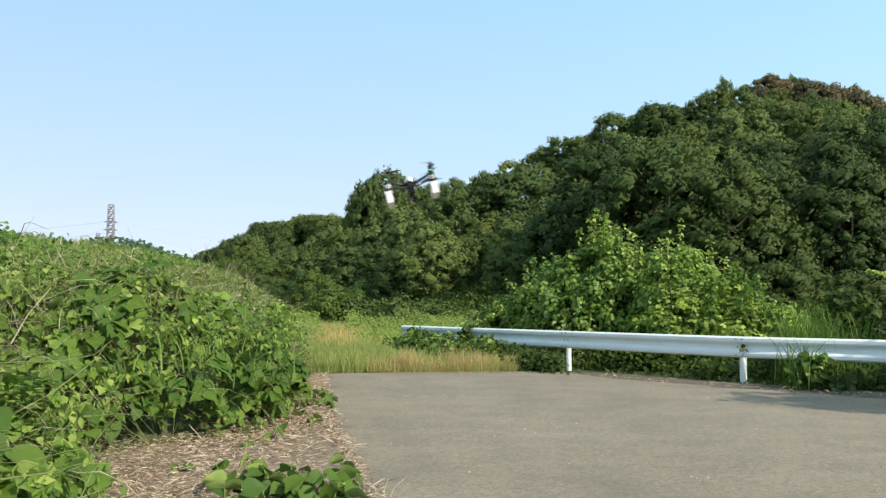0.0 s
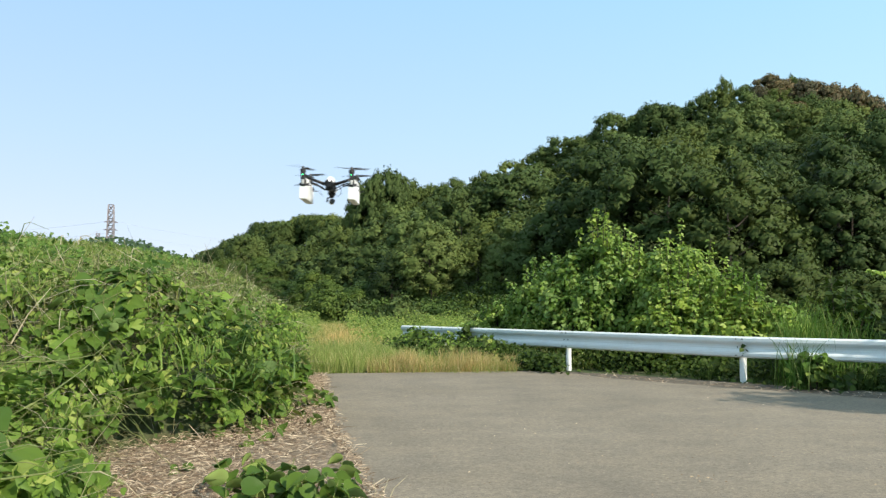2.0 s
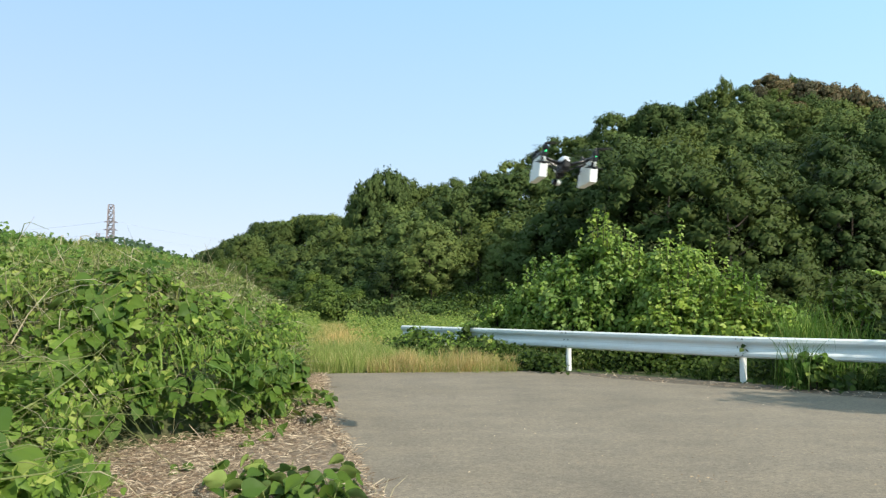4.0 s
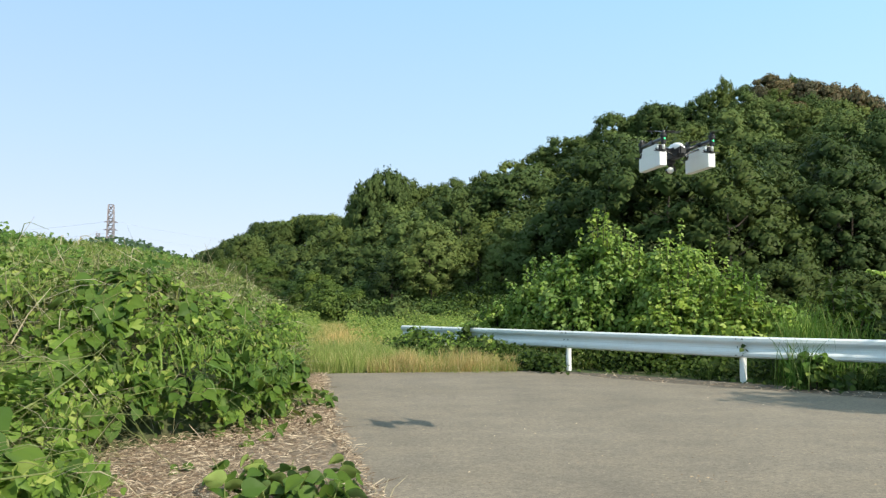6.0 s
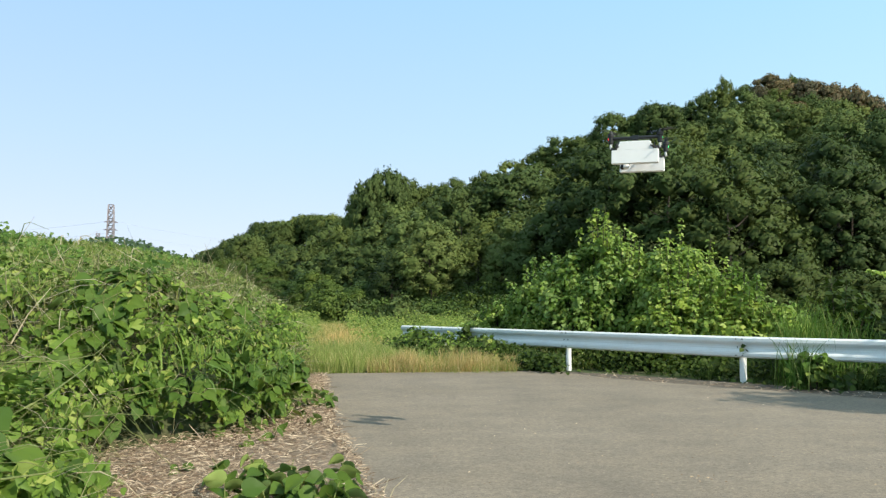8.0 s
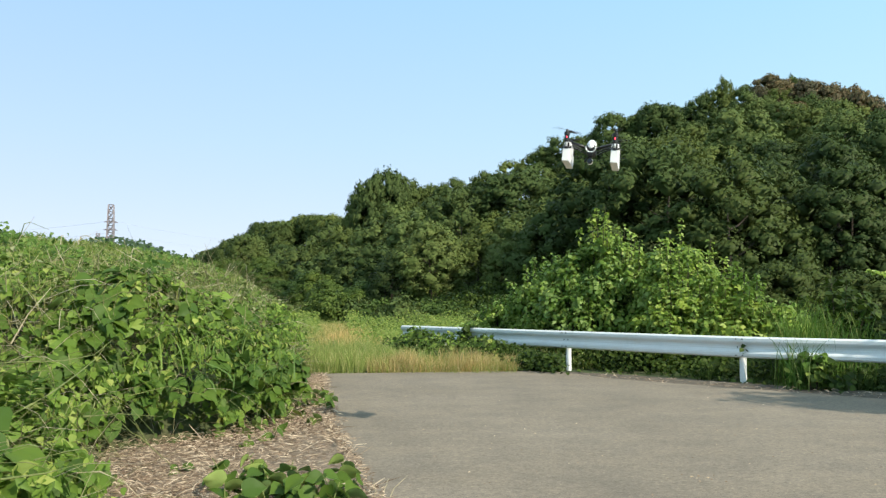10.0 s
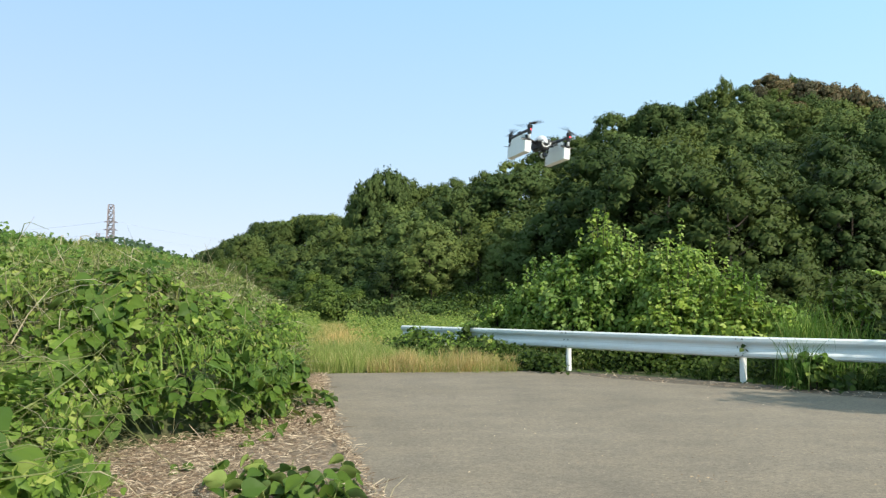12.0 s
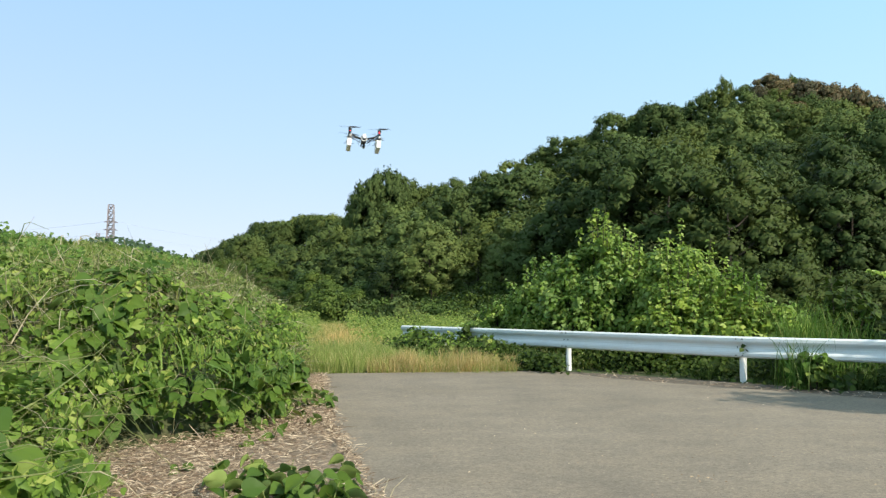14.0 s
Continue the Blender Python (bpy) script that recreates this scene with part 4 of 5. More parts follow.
def build_shrubs():
    for i, (x, y, h, w, n) in enumerate([(3.6, 17.9, 2.72, 1.2, 8000), (4.3, 17.7, 2.5, 1.2, 5000), (2.6, 19.0, 2.1, 1.25, 6000), (3.2, 18.0, 1.9, 1.2, 4600), (5.1, 16.9, 2.4, 1.3, 6500), (4.75, 16.1, 1.35, 0.85, 3500), (5.4, 15.9, 1.45, 0.8, 3200), (5.95, 15.9, 1.65, 1.0, 3600), (6.55, 15.3, 1.2, 0.7, 2000),
                                         (1.5, 20.7, 1.15, 0.85, 2600), (0.7, 21.6, 0.6, 0.8, 1500)]):
        make_bush("mulberry_shrub", x, y, h + 0.25, w, n, 0.102, SHRUB, 500 + i, "bright green leafy shrub growing behind the guard rail")
    # two unseen shrubs past the right edge, added to shade the rail's foot
    for i, (x, y, h) in enumerate([(10.2, 10.2, 2.6), (12.3, 7.6, 3.2)]):
        make_bush("mulberry_shrub", x, y, h, 1.3, 3000, 0.15, SHRUB, 540 + i, "tall green shrub out of view, added for shade along the guard rail")
    r = random.Random(3)
    for i in range(15):
        x = -9 + i * 1.15 + r.uniform(-0.5, 0.5)
        y = 52 - 1.35 * i + r.uniform(-2, 3)
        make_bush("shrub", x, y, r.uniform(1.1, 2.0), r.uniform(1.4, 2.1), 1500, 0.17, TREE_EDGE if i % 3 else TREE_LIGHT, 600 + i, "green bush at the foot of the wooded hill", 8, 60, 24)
    # bushes in the hollow; dark leaves paint the shade that lies there
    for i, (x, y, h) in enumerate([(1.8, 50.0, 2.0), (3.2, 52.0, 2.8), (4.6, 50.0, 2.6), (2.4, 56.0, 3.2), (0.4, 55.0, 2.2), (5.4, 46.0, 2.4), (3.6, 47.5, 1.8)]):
        make_bush("shrub", x, y, h, 1.9, 1100, 0.17, UNDER, 670 + i, "bush in the hillside hollow, its shade put into the leaf colour", 6, 50, 20)
    # bushes at the wood's foot, coloured dark for shade under the trees
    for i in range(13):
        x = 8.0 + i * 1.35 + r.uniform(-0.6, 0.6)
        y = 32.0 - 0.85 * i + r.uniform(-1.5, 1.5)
        make_shrub("shrub", x, y, r.uniform(2.2, 3.6), r.uniform(1.6, 2.2), 36, 26, 0.3, UNDER, 640 + i, "bush below the hillside trees, leaf colour darkened for their shade", LEAF_MID)


def grass_tuft(name, x, y, count, height, spread, mat, label, seed, width=0.014):
    r = np.random.default_rng(seed)
    a = r.uniform(0, 2 * math.pi, count)
    P = np.stack([r.normal(scale=spread * 0.35, size=count), r.normal(scale=spread * 0.35, size=count), np.zeros(count)], -1)
    lean = np.stack([np.cos(a), np.sin(a), np.zeros(count)], -1) * (spread * r.uniform(0.15, 1.0, count))[:, None]
    V, F = blade_arrays(P, height * r.uniform(0.55, 1.05, count), lean, width * r.uniform(0.6, 1.2, count), 5)
    ob = new(name, raw_mesh(name, V, F, [mat]))
    ob.location = (x, y, float(ground_z(x, y)) - 0.02)
    return tagged(ob, label, "grass")


def build_rail_growth():
    grass_tuft("grass_tuft", 5.6, 12.42, 110, 1.12, 0.5, GRASS, "green grass tuft growing before the guard rail", 1, 0.02)
    for k, (x, y, h, n, wide) in enumerate([(6.1, 13.3, 2.05, 170, 0.6), (6.35, 13.15, 1.9, 130, 0.75), (5.95, 13.4, 1.8, 90, 0.75), (6.7, 13.1, 1.6, 100, 0.85)]):
        grass_tuft("grass_tuft", x, y, n, h, wide, GRASS, "tall green grass tuft behind the guard rail", 2 + k, 0.019)
    # low grass in the darkened undergrowth tone, which stands in for shade
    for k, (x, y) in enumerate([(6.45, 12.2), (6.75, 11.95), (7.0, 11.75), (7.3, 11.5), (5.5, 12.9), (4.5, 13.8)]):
        grass_tuft("grass_tuft", x + 0.12, y + 0.2, 70, 0.5, 0.35, UNDER, "low grass by the guard rail, its shade put into the colour", 12 + k, 0.012)
    line = rail_curve()
    # leaves under the rail; their dark colour carries the shade there
    sets = []
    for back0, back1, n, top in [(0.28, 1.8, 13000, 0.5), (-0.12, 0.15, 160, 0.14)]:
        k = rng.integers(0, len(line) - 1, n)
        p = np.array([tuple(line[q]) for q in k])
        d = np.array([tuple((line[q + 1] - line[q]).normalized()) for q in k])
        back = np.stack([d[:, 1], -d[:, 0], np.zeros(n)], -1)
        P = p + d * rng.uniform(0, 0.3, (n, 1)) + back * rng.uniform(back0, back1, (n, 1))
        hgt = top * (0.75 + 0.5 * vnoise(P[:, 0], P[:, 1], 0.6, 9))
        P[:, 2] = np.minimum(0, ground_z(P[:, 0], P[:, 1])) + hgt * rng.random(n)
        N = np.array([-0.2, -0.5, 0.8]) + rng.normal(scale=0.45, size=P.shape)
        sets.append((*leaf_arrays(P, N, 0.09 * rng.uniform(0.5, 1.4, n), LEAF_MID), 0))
    # creeper over the rail's far end and beside the dry grass
    n = 6200
    x = rng.uniform(-1.5, 2.3, n)
    y = 18.9 - 1.15 * x + rng.normal(scale=0.4, size=n) - 0.75
    tall = np.interp(x, [-1.5, -0.6, 1.0, 1.5, 2.3], [0.4, 0.62, 0.6, 0.44, 0.3])
    P = np.stack([x, y, tall * rng.random(n) ** 0.7 * (0.85 + 0.5 * vnoise(x, y, 0.5, 12))], -1)
    N = np.array([-0.1, -0.5, 0.8]) + rng.normal(scale=0.45, size=P.shape)
    fresh = (x < 1.15) & (rng.random(n) < 0.45)
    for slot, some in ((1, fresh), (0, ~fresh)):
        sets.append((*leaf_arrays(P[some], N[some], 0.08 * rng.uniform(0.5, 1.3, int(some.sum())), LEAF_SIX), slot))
    for cx, cy, lo, hi, n, spread in [(0.55, 18.35, 0.25, 0.85, 110, 0.08), (-0.85, 19.7, 0.1, 0.5, 160, 0.25), (4.98, 13.2, 0.5, 0.68, 4, 0.04), (5.68, 12.3, 0.05, 0.5, 110, 0.13), (5.95, 12.15, 0.03, 0.2, 50, 0.2)]:
        P = np.stack([rng.normal(cx, spread, n), rng.normal(cy, spread, n), rng.uniform(lo, hi, n)], -1)
        sets.append((*leaf_arrays(P, np.array([-0.1, -0.6, 0.7]) + rng.normal(scale=0.4, size=P.shape), 0.1 * rng.uniform(0.6, 1.3, n), LEAF_FINE), 0))
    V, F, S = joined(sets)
    tagged(new("undergrowth", raw_mesh("undergrowth", V, F, [UNDER, KUDZU], S, soft=True)), "creepers and weeds along the guard rail, darkened in colour for shade", "weeds", kind="stuff")
    # leafy creeper in front of the rail
    make_shrub("creeper", 5.66, 12.25, 0.66, 0.3, 12, 12, 0.105, KUDZU, 700, "low green creeper at the edge of the asphalt")


def build_side_tree():
    t = make_tree("roadside_tree", 7.6, 2.3, 4.6, 5200, 0.17, TREE_LIGHT, 900, "green roadside tree beyond the guard rail", 30)
    t["group"] = ""
    del t["group"]
    t.location = (12.6, 5.2, 0)
    bm = bmesh.new()
    line = [Vector((-0.2, 0.3, 3.2)), Vector((-2.6, 3.0, 2.6)), Vector((-5.2, 5.2, 2.0)), Vector((-6.3, 5.75, 1.72)), Vector((-6.65, 5.85, 1.78))]
    tube(bm, line, [0.06, 0.04, 0.022, 0.012, 0.006], 6)
    b = part("branch", bm, BARK, t, "thin reaching branch")
    r = np.random.default_rng(5)
    P, N, A = shoot_leaves(line[2:], 48, 0.1, r)
    P = P[P[:, 0] < -5.9]
    V, F = leaf_arrays(P, N[:len(P)], 0.095 * r.uniform(0.6, 1.2, len(P)), LEAF_FINE, A[:len(P)])
    ob = new("leaf_spray", raw_mesh("leaf_spray", V, F, [SHRUB]))
    ob.parent = b


build_shrubs()
build_rail_growth()
build_side_tree()


# ======== distance: wooded rise, pylons and cables ========
def build_distance():
    n = 5200
    x, y = rng.normal(-178, 48, n), rng.normal(415, 40, n)
    g = ground_z(x, y)
    P = np.stack([x, y, g + rng.uniform(0, 5.5, n)], -1)
    V, F = leaf_arrays(P, np.array([0.2, -0.5, 0.8]) + rng.normal(scale=0.4, size=P.shape), 2.4 * rng.uniform(0.6, 1.3, n), LEAF_MID)
    tagged(new("distant_woods", raw_mesh("distant_woods", V, F, [FARWOOD])), "hazy green woods on a distant rise", "woods", kind="stuff")


def lattice_tower(x, y, top, wide, narrow, label):
    """A four-legged lattice mast with bracing and three pairs of cross arms."""
    t = tagged(new("pylon"), label, "pylon")
    t.matrix_basis = pose(x, y, float(ground_z(x, y)) - 0.5, 0, 0, 18)
    h = top - float(ground_z(x, y)) + 0.5
    q = top / 67

    def corner(k, z):
        w = (wide + (narrow - wide) * (z / h) ** 0.75) / 2
        return Vector(((-w, w, w, -w)[k], (-w, -w, w, w)[k], z))
    for k in range(4):
        bm = bmesh.new()
        tube(bm, [corner(k, z) for z in np.linspace(0, h, 9)], [0.42 * q] * 9, 4)
        part("leg", bm, STEEL, t)
    levels = np.linspace(0, h, 15)
    for a, b in zip(levels, levels[1:]):
        bm = bmesh.new()
        for k in range(4):
            tube(bm, [corner(k, a), corner((k + 1) % 4, b)], [0.26 * q] * 2, 3)
            tube(bm, [corner((k + 1) % 4, a), corner(k, b)], [0.26 * q] * 2, 3)
            tube(bm, [corner(k, b), corner((k + 1) % 4, b)], [0.24 * q] * 2, 3)
        part("bracing", bm, STEEL, t)
    for z in (h * 0.82, h * 0.74, h * 0.66):
        for s in (-1, 1):
            bm = bmesh.new()
            tip = Vector((s * 4.2 * q, 0, z))
            for k in range(4):
                tube(bm, [corner(k, z + (1.0 * q if k > 1 else 0)), tip], [0.24 * q] * 2, 3)
            part("cross_arm", bm, STEEL, t)
    return t


def cable(a, b, sag, thick):
    bm = bmesh.new()
    a, b = Vector(a), Vector(b)
    pts = [a.lerp(b, i / 24) - Vector((0, 0, sag * 4 * (i / 24) * (1 - i / 24))) for i in range(25)]
    tube(bm, pts, [thick] * 25, 4)
    me = bpy.data.meshes.new("power_cable")
    bm.to_mesh(me)
    bm.free()
    me.materials.append(WIRE)
    tagged(new("power_cable", me), "thin dark overhead power cable", "cable", "cables between the pylons")


build_distance()
lattice_tower(-219.5, 520, 67.4, 7.6, 3.3, "reddish grey steel lattice pylon in the distance")
lattice_tower(-394, 900, 83, 9, 3.5, "hazy steel lattice pylon far behind")
for dz, off in ((56.3, 3), (48.6, 3), (41, -3)):
    cable((-219.5 - off, 520, dz), (-520, 640, dz + 8), 7, 0.075)
    cable((-219.5 + off, 520, dz), (-40, 780, dz + 5), 9, 0.075)


# ======== straw, stalks and leaves on the near verge ========
def build_litter():
    n = 25000
    y = np.where(rng.random(n) < 0.08, rng.uniform(-6, 4.3, n), 4.3 + 10.2 * rng.random(n) ** 1.25)
    x = -(rng.uniform(-0.5, 0.75, n) + np.minimum(foot_of(y), 1.9) * rng.random(n) + 0.18 * y)
    k = np.arange(n) < 500                           # some of it lies below the guard rail
    f = rng.random(n)
    x = np.where(k, 2.6 + 5.6 * f + rng.normal(scale=0.16, size=n), x)
    y = np.where(k, 14.55 - 5.55 * f + rng.normal(scale=0.16, size=n), y)
    rim = (np.arange(n) >= 500) & (np.arange(n) < 2300)   # and some spills over the ragged edge of the asphalt
    y = np.where(rim, 4.6 + 9.6 * f, y)
    x = np.where(rim, np.interp(y, [-12, 5.3, 9, 12, 14.9], [3.6, -0.42, -1.28, -1.85, -2.15]) - 0.03 + rng.normal(scale=0.045, size=n), x)
    a = rng.uniform(0, math.pi, n)
    L = rng.uniform(0.015, 0.085, n) * (1 + 1.6 * (rng.random(n) < 0.09))
    d = np.stack([np.cos(a), np.sin(a), rng.normal(scale=0.2, size=n)], -1)
    s = np.stack([-np.sin(a), np.cos(a), np.zeros(n)], -1) * rng.uniform(0.0014, 0.0046, n)[:, None] * np.clip(y / 7, 0.8, 1.5)[:, None]
    P = np.stack([x, y, 0.014 + rng.random(n) ** 2 * 0.07], -1)
    up = np.array([0, 0, 0.006])
    V = np.stack([P - s, P + s, P + d * L[:, None] + s * 0.5, P + d * L[:, None] - s * 0.5, P + d * (L / 2)[:, None] + up], 1).reshape(-1, 3)
    F = (np.array([(0, 1, 4), (1, 2, 4), (2, 3, 4), (3, 0, 4)])[None] + (np.arange(n) * 5)[:, None, None]).reshape(-1, 3)
    tagged(new("straw_litter", raw_mesh("straw_litter", V, F, [STRAW])), "scattered dead straw and broken stems on the verge", "straw", kind="stuff")


build_litter()


def build_pebbles():
    n = 260
    x, y = rng.uniform(-1.2, 5.0, n), rng.uniform(4.6, 12.5, n)
    P = np.stack([x, y, np.full(n, 0.013)], -1)
    keep = x > 0.6 - 0.18 * y
    white = np.stack([rng.normal(1.97, 0.07, 8), rng.normal(5.97, 0.09, 8), np.full(8, 0.013)], -1)   # crumbs of pale stone
    P, n = np.concatenate([P[keep], white]), int(keep.sum()) + 8
    w = rng.uniform(0.004, 0.011, (n, 1))
    w[-8:] *= 1.5
    tip = np.array([(1, 0, 0), (-0.5, 0.9, 0), (-0.6, -0.8, 0), (0, 0.1, 0.8)])
    V = (P[:, None, :] + w[:, None, :] * tip[None] * rng.uniform(0.7, 1.3, (n, 4, 1))).reshape(-1, 3)
    F = (np.array([(0, 1, 3), (1, 2, 3), (2, 0, 3)])[None] + (np.arange(n) * 4)[:, None, None]).reshape(-1, 3)
    tagged(new("grit", raw_mesh("grit", V, F, [STRAW])), "loose grit and crumbs of stone on the asphalt", "grit", kind="stuff")


build_pebbles()


def stem(name, points, thick, mat, label, category):
    bm = bmesh.new()
    tube(bm, points, [thick * (1 - 0.7 * i / (len(points) - 1)) for i in range(len(points))], 5)
    me = bpy.data.meshes.new(name)
    bm.to_mesh(me)
    bm.free()
    me.materials.append(mat)
    return tagged(new(name, me), label, category)


def build_stems():
    for x, y in ((-0.42, 5.35), (-0.36, 5.42), (-0.47, 5.3)):
        stem("dead_stalk", [(x, y, 0), (x + 0.03, y, 0.07), (x + 0.06 + (x + 0.42), y + 0.02, 0.15)], 0.004, STALK, "short pale dead stalk at the lane's edge", "stalk")
    r = random.Random(21)
    for i in range(26):                                # dead stalks that stand out of the bank
        y = r.uniform(7, 17)
        x = -(float(foot_of(y)) + r.uniform(0.6, 5.5) + 0.18 * y)
        z = float(bank_top(x, y)) - 0.15
        lx, ly, h = r.uniform(-0.25, 0.45), r.uniform(-0.2, 0.2), r.uniform(0.3, 0.75)
        stem("dead_stalk", [(x, y, z), (x + lx * 0.4, y + ly * 0.4, z + h * 0.5), (x + lx, y + ly, z + h)], 0.008, STALK, "pale dead stalk standing in the bank weeds", "stalk")
    for i in range(22):                                # vine runners over the front of the bank
        y = r.uniform(3.0, 9.0)
        u0 = float(foot_of(y)) + r.uniform(-0.1, 0.9)
        x = -(u0 + 0.18 * y)
        z = float(bank_top(x, y)) + 0.02
        a, L = r.uniform(-0.6, 0.9), r.uniform(0.4, 1.1)
        pts = [(x + math.cos(a) * L * t, y - math.sin(a) * L * t * 0.6, max(0.03, z + 0.12 * math.sin(3 * t) - 0.35 * t * t)) for t in (0, 0.2, 0.4, 0.6, 0.8, 1.0)]
        stem("vine_runner", pts, r.uniform(0.003, 0.006), VINE if i % 5 else STALK, "bare climbing vine runner across the bank leaves", "vine")


def build_crest_stems():
    """Dead stems that curl over the crest of the bank."""
    r = random.Random(8)
    for slope, h, bend in ((-0.536, 0.42, 0.5), (-0.512, 0.3, -0.3), (-0.463, 0.36, 0.42), (-0.452, 0.28, 0.34), (-0.485, 0.3, 0.1), (-0.425, 0.25, -0.2), (-0.395, 0.3, 0.2)):
        y = max((q * 0.25 for q in range(24, 100)), key=lambda q: (float(bank_top(slope * q, q)) - EYE[2]) / q)
        x, z = slope * y, float(bank_top(slope * y, y)) - 0.12
        k = y / 14
        pts = [(x + bend * k * t ** 2.2, y + r.uniform(-0.02, 0.02), z + k * 0.7 * h * math.sin(min(2.3, 2.5 * t)) * (1.5 - 0.5 * t)) for t in (0, 0.2, 0.4, 0.6, 0.8, 1.0)]
        stem("dead_stalk", pts, 0.011 * k, STALK if r.random() < 0.6 else VINE, "curled dead stalk on the crest of the bank", "stalk")


def build_long_runners():
    """Long green vines that cross the near end of the bank."""
    for pts, thick in (([(-2.9, 4.9, 0.93), (-3.0, 5.6, 0.9), (-3.0, 6.3, 0.86), (-3.02, 6.9, 0.87), (-2.99, 7.24, 1.0)], 0.007),
                       ([(-2.48, 4.4, 0.64), (-2.47, 4.77, 0.7), (-2.49, 5.07, 0.74), (-2.8, 6.1, 0.77), (-3.0, 6.9, 0.84), (-3.04, 7.2, 0.95)], 0.008),
                       ([(-1.78, 3.24, 0.6), (-1.73, 3.5, 0.57), (-1.72, 3.8, 0.55), (-1.85, 4.5, 0.42)], 0.005), ([(-1.77, 3.48, 0.63), (-1.76, 3.72, 0.62), (-1.95, 4.6, 0.5)], 0.005),
                       ([(-2.26, 5.04, 0.6), (-2.5, 6.2, 0.46), (-2.51, 7.19, 0.3)], 0.006), ([(-2.6, 6.6, 0.55), (-2.3, 6.7, 0.62), (-2.05, 7.0, 0.5)], 0.005)):
        stem("vine_runner", pts, thick, VINE, "long green vine stem trailing across the bank", "vine")


build_stems()
build_crest_stems()
build_long_runners()
for k, (tx, ty, tz, th) in enumerate([(-2.2, 7.7, 0.95, 0.7), (-2.0, 7.95, 0.7, 0.6), (-2.55, 7.3, 0.85, 0.7), (-2.35, 8.15, 0.75, 0.8), (-2.05, 8.5, 0.62, 0.72), (-2.75, 8.6, 0.95, 0.75), (-2.6, 7.75, 0.6, 0.7), (-3.4, 9.6, 1.25, 0.8)]):
    tuft = grass_tuft("grass_tuft", tx, ty, 22, th * 0.75, 0.8, STRAPGRASS, "strap-leaved grass tuft arching out of the bank vines", 30 + k, 0.017)
    tuft.location = (tx + 0.12, ty - 0.15, tz - 0.12)


def tall_weed(x, y, z, h, seed):
    """An upright weed with whorls of narrow leaves."""
    r = np.random.default_rng(seed)
    t = tagged(new("tall_weed"), "upright weed with narrow green leaves on the bank", "weed", "tall weeds on the near bank")
    t.matrix_basis = pose(x, y, z, r.uniform(-12, 12), r.uniform(-12, 12), r.uniform(0, 360))
    bm = bmesh.new()
    tube(bm, [(0, 0, 0), (0.01, 0, h * 0.5), (0, 0.01, h)], [0.005, 0.004, 0.002], 5)
    part("stem", bm, VINE, t)
    n = 34
    k = np.arange(n)
    a = k * 2.4
    P = np.stack([np.zeros(n), np.zeros(n), h * (0.25 + 0.75 * k / n)], -1)
    out = np.stack([np.cos(a), np.sin(a), np.full(n, 0.25)], -1) + r.normal(scale=0.15, size=(n, 3))
    V, F = leaf_arrays(P, np.stack([-np.cos(a) * 0.3, -np.sin(a) * 0.3, np.ones(n)], -1), 0.14 * (1.1 - 0.6 * k / n), (LEAF_LONG[0] * np.array([0.75, 1, 1.4]), LEAF_LONG[1]), out)
    ob = new("foliage", raw_mesh("foliage", V, F, [KUDZU]))
    ob.parent = t


def build_weeds():
    r = random.Random(44)
    for i in range(34):
        y = r.uniform(3.3, 6.4)
        x = -(float(foot_of(y)) + r.uniform(0.05, 1.0) + 0.18 * y)
        tall_weed(x, y, float(bank_top(x, y)) - 0.4, r.uniform(0.4, 0.62), 1200 + i)


build_weeds()


LEAVES = []


def leafy_spray(x, y, z, turn, hang, leaves, size, seed, label, upright=False, stirred=True):
    """A vine shoot with broad leaves, dark above and pale below, that the downdraught stirs."""
    r = np.random.default_rng(seed)
    thing = tagged(new("kudzu_shoot"), label, "vine shoot", "vine shoots in the draught")
    thing.matrix_basis = pose(x, y, z, 0, 0, turn)
    L = hang
    drop = 0.75 if not upright else -0.8
    line = [Vector((0, -L * t * 0.65, -L * drop * t ** 1.3)) for t in (0, 0.25, 0.5, 0.75, 1.0)]
    bm = bmesh.new()
    tube(bm, line, [0.006, 0.005, 0.004, 0.003, 0.002], 5)
    part("stem", bm, VINE, thing)
    pts = np.array([tuple(p) for p in line])
    for k in range(leaves):
        t = (0.15 + 0.85 * (k + r.random()) / leaves) * 4
        i = min(int(t), 3)
        p = pts[i] + (pts[i + 1] - pts[i]) * (t - i)
        side = 1 if k % 2 else -1
        a = np.array([[side * 0.8, -0.5, -0.45 if not upright else 0.1]]) + r.normal(scale=0.3, size=(1, 3))
        nrm = np.array([[side * 0.25, -0.6, 0.75]]) + r.normal(scale=0.3, size=(1, 3))
        s = size * r.uniform(0.7, 1.2)
        top = leaf_arrays([(0, 0, 0)], nrm, s, LEAF_FINE, a)
        low = leaf_arrays([-0.0025 * unit(nrm)[0]], nrm, s * 0.99, LEAF_FINE, a)
        V, F, S = joined([(*top, 0), (*low, 1)])
        ob = new("leaf", raw_mesh("leaf", V, F, [KUDZU, KUDZU_PALE], S, soft=True))
        ob.parent = thing
        ob.location = tuple(p)
        if stirred and not upright:
            LEAVES.append((ob, 0.15 if r.random() < 0.35 else r.uniform(0.75, 1.0), r.uniform(0, 6.28)))
    return thing


SHOOTS = []


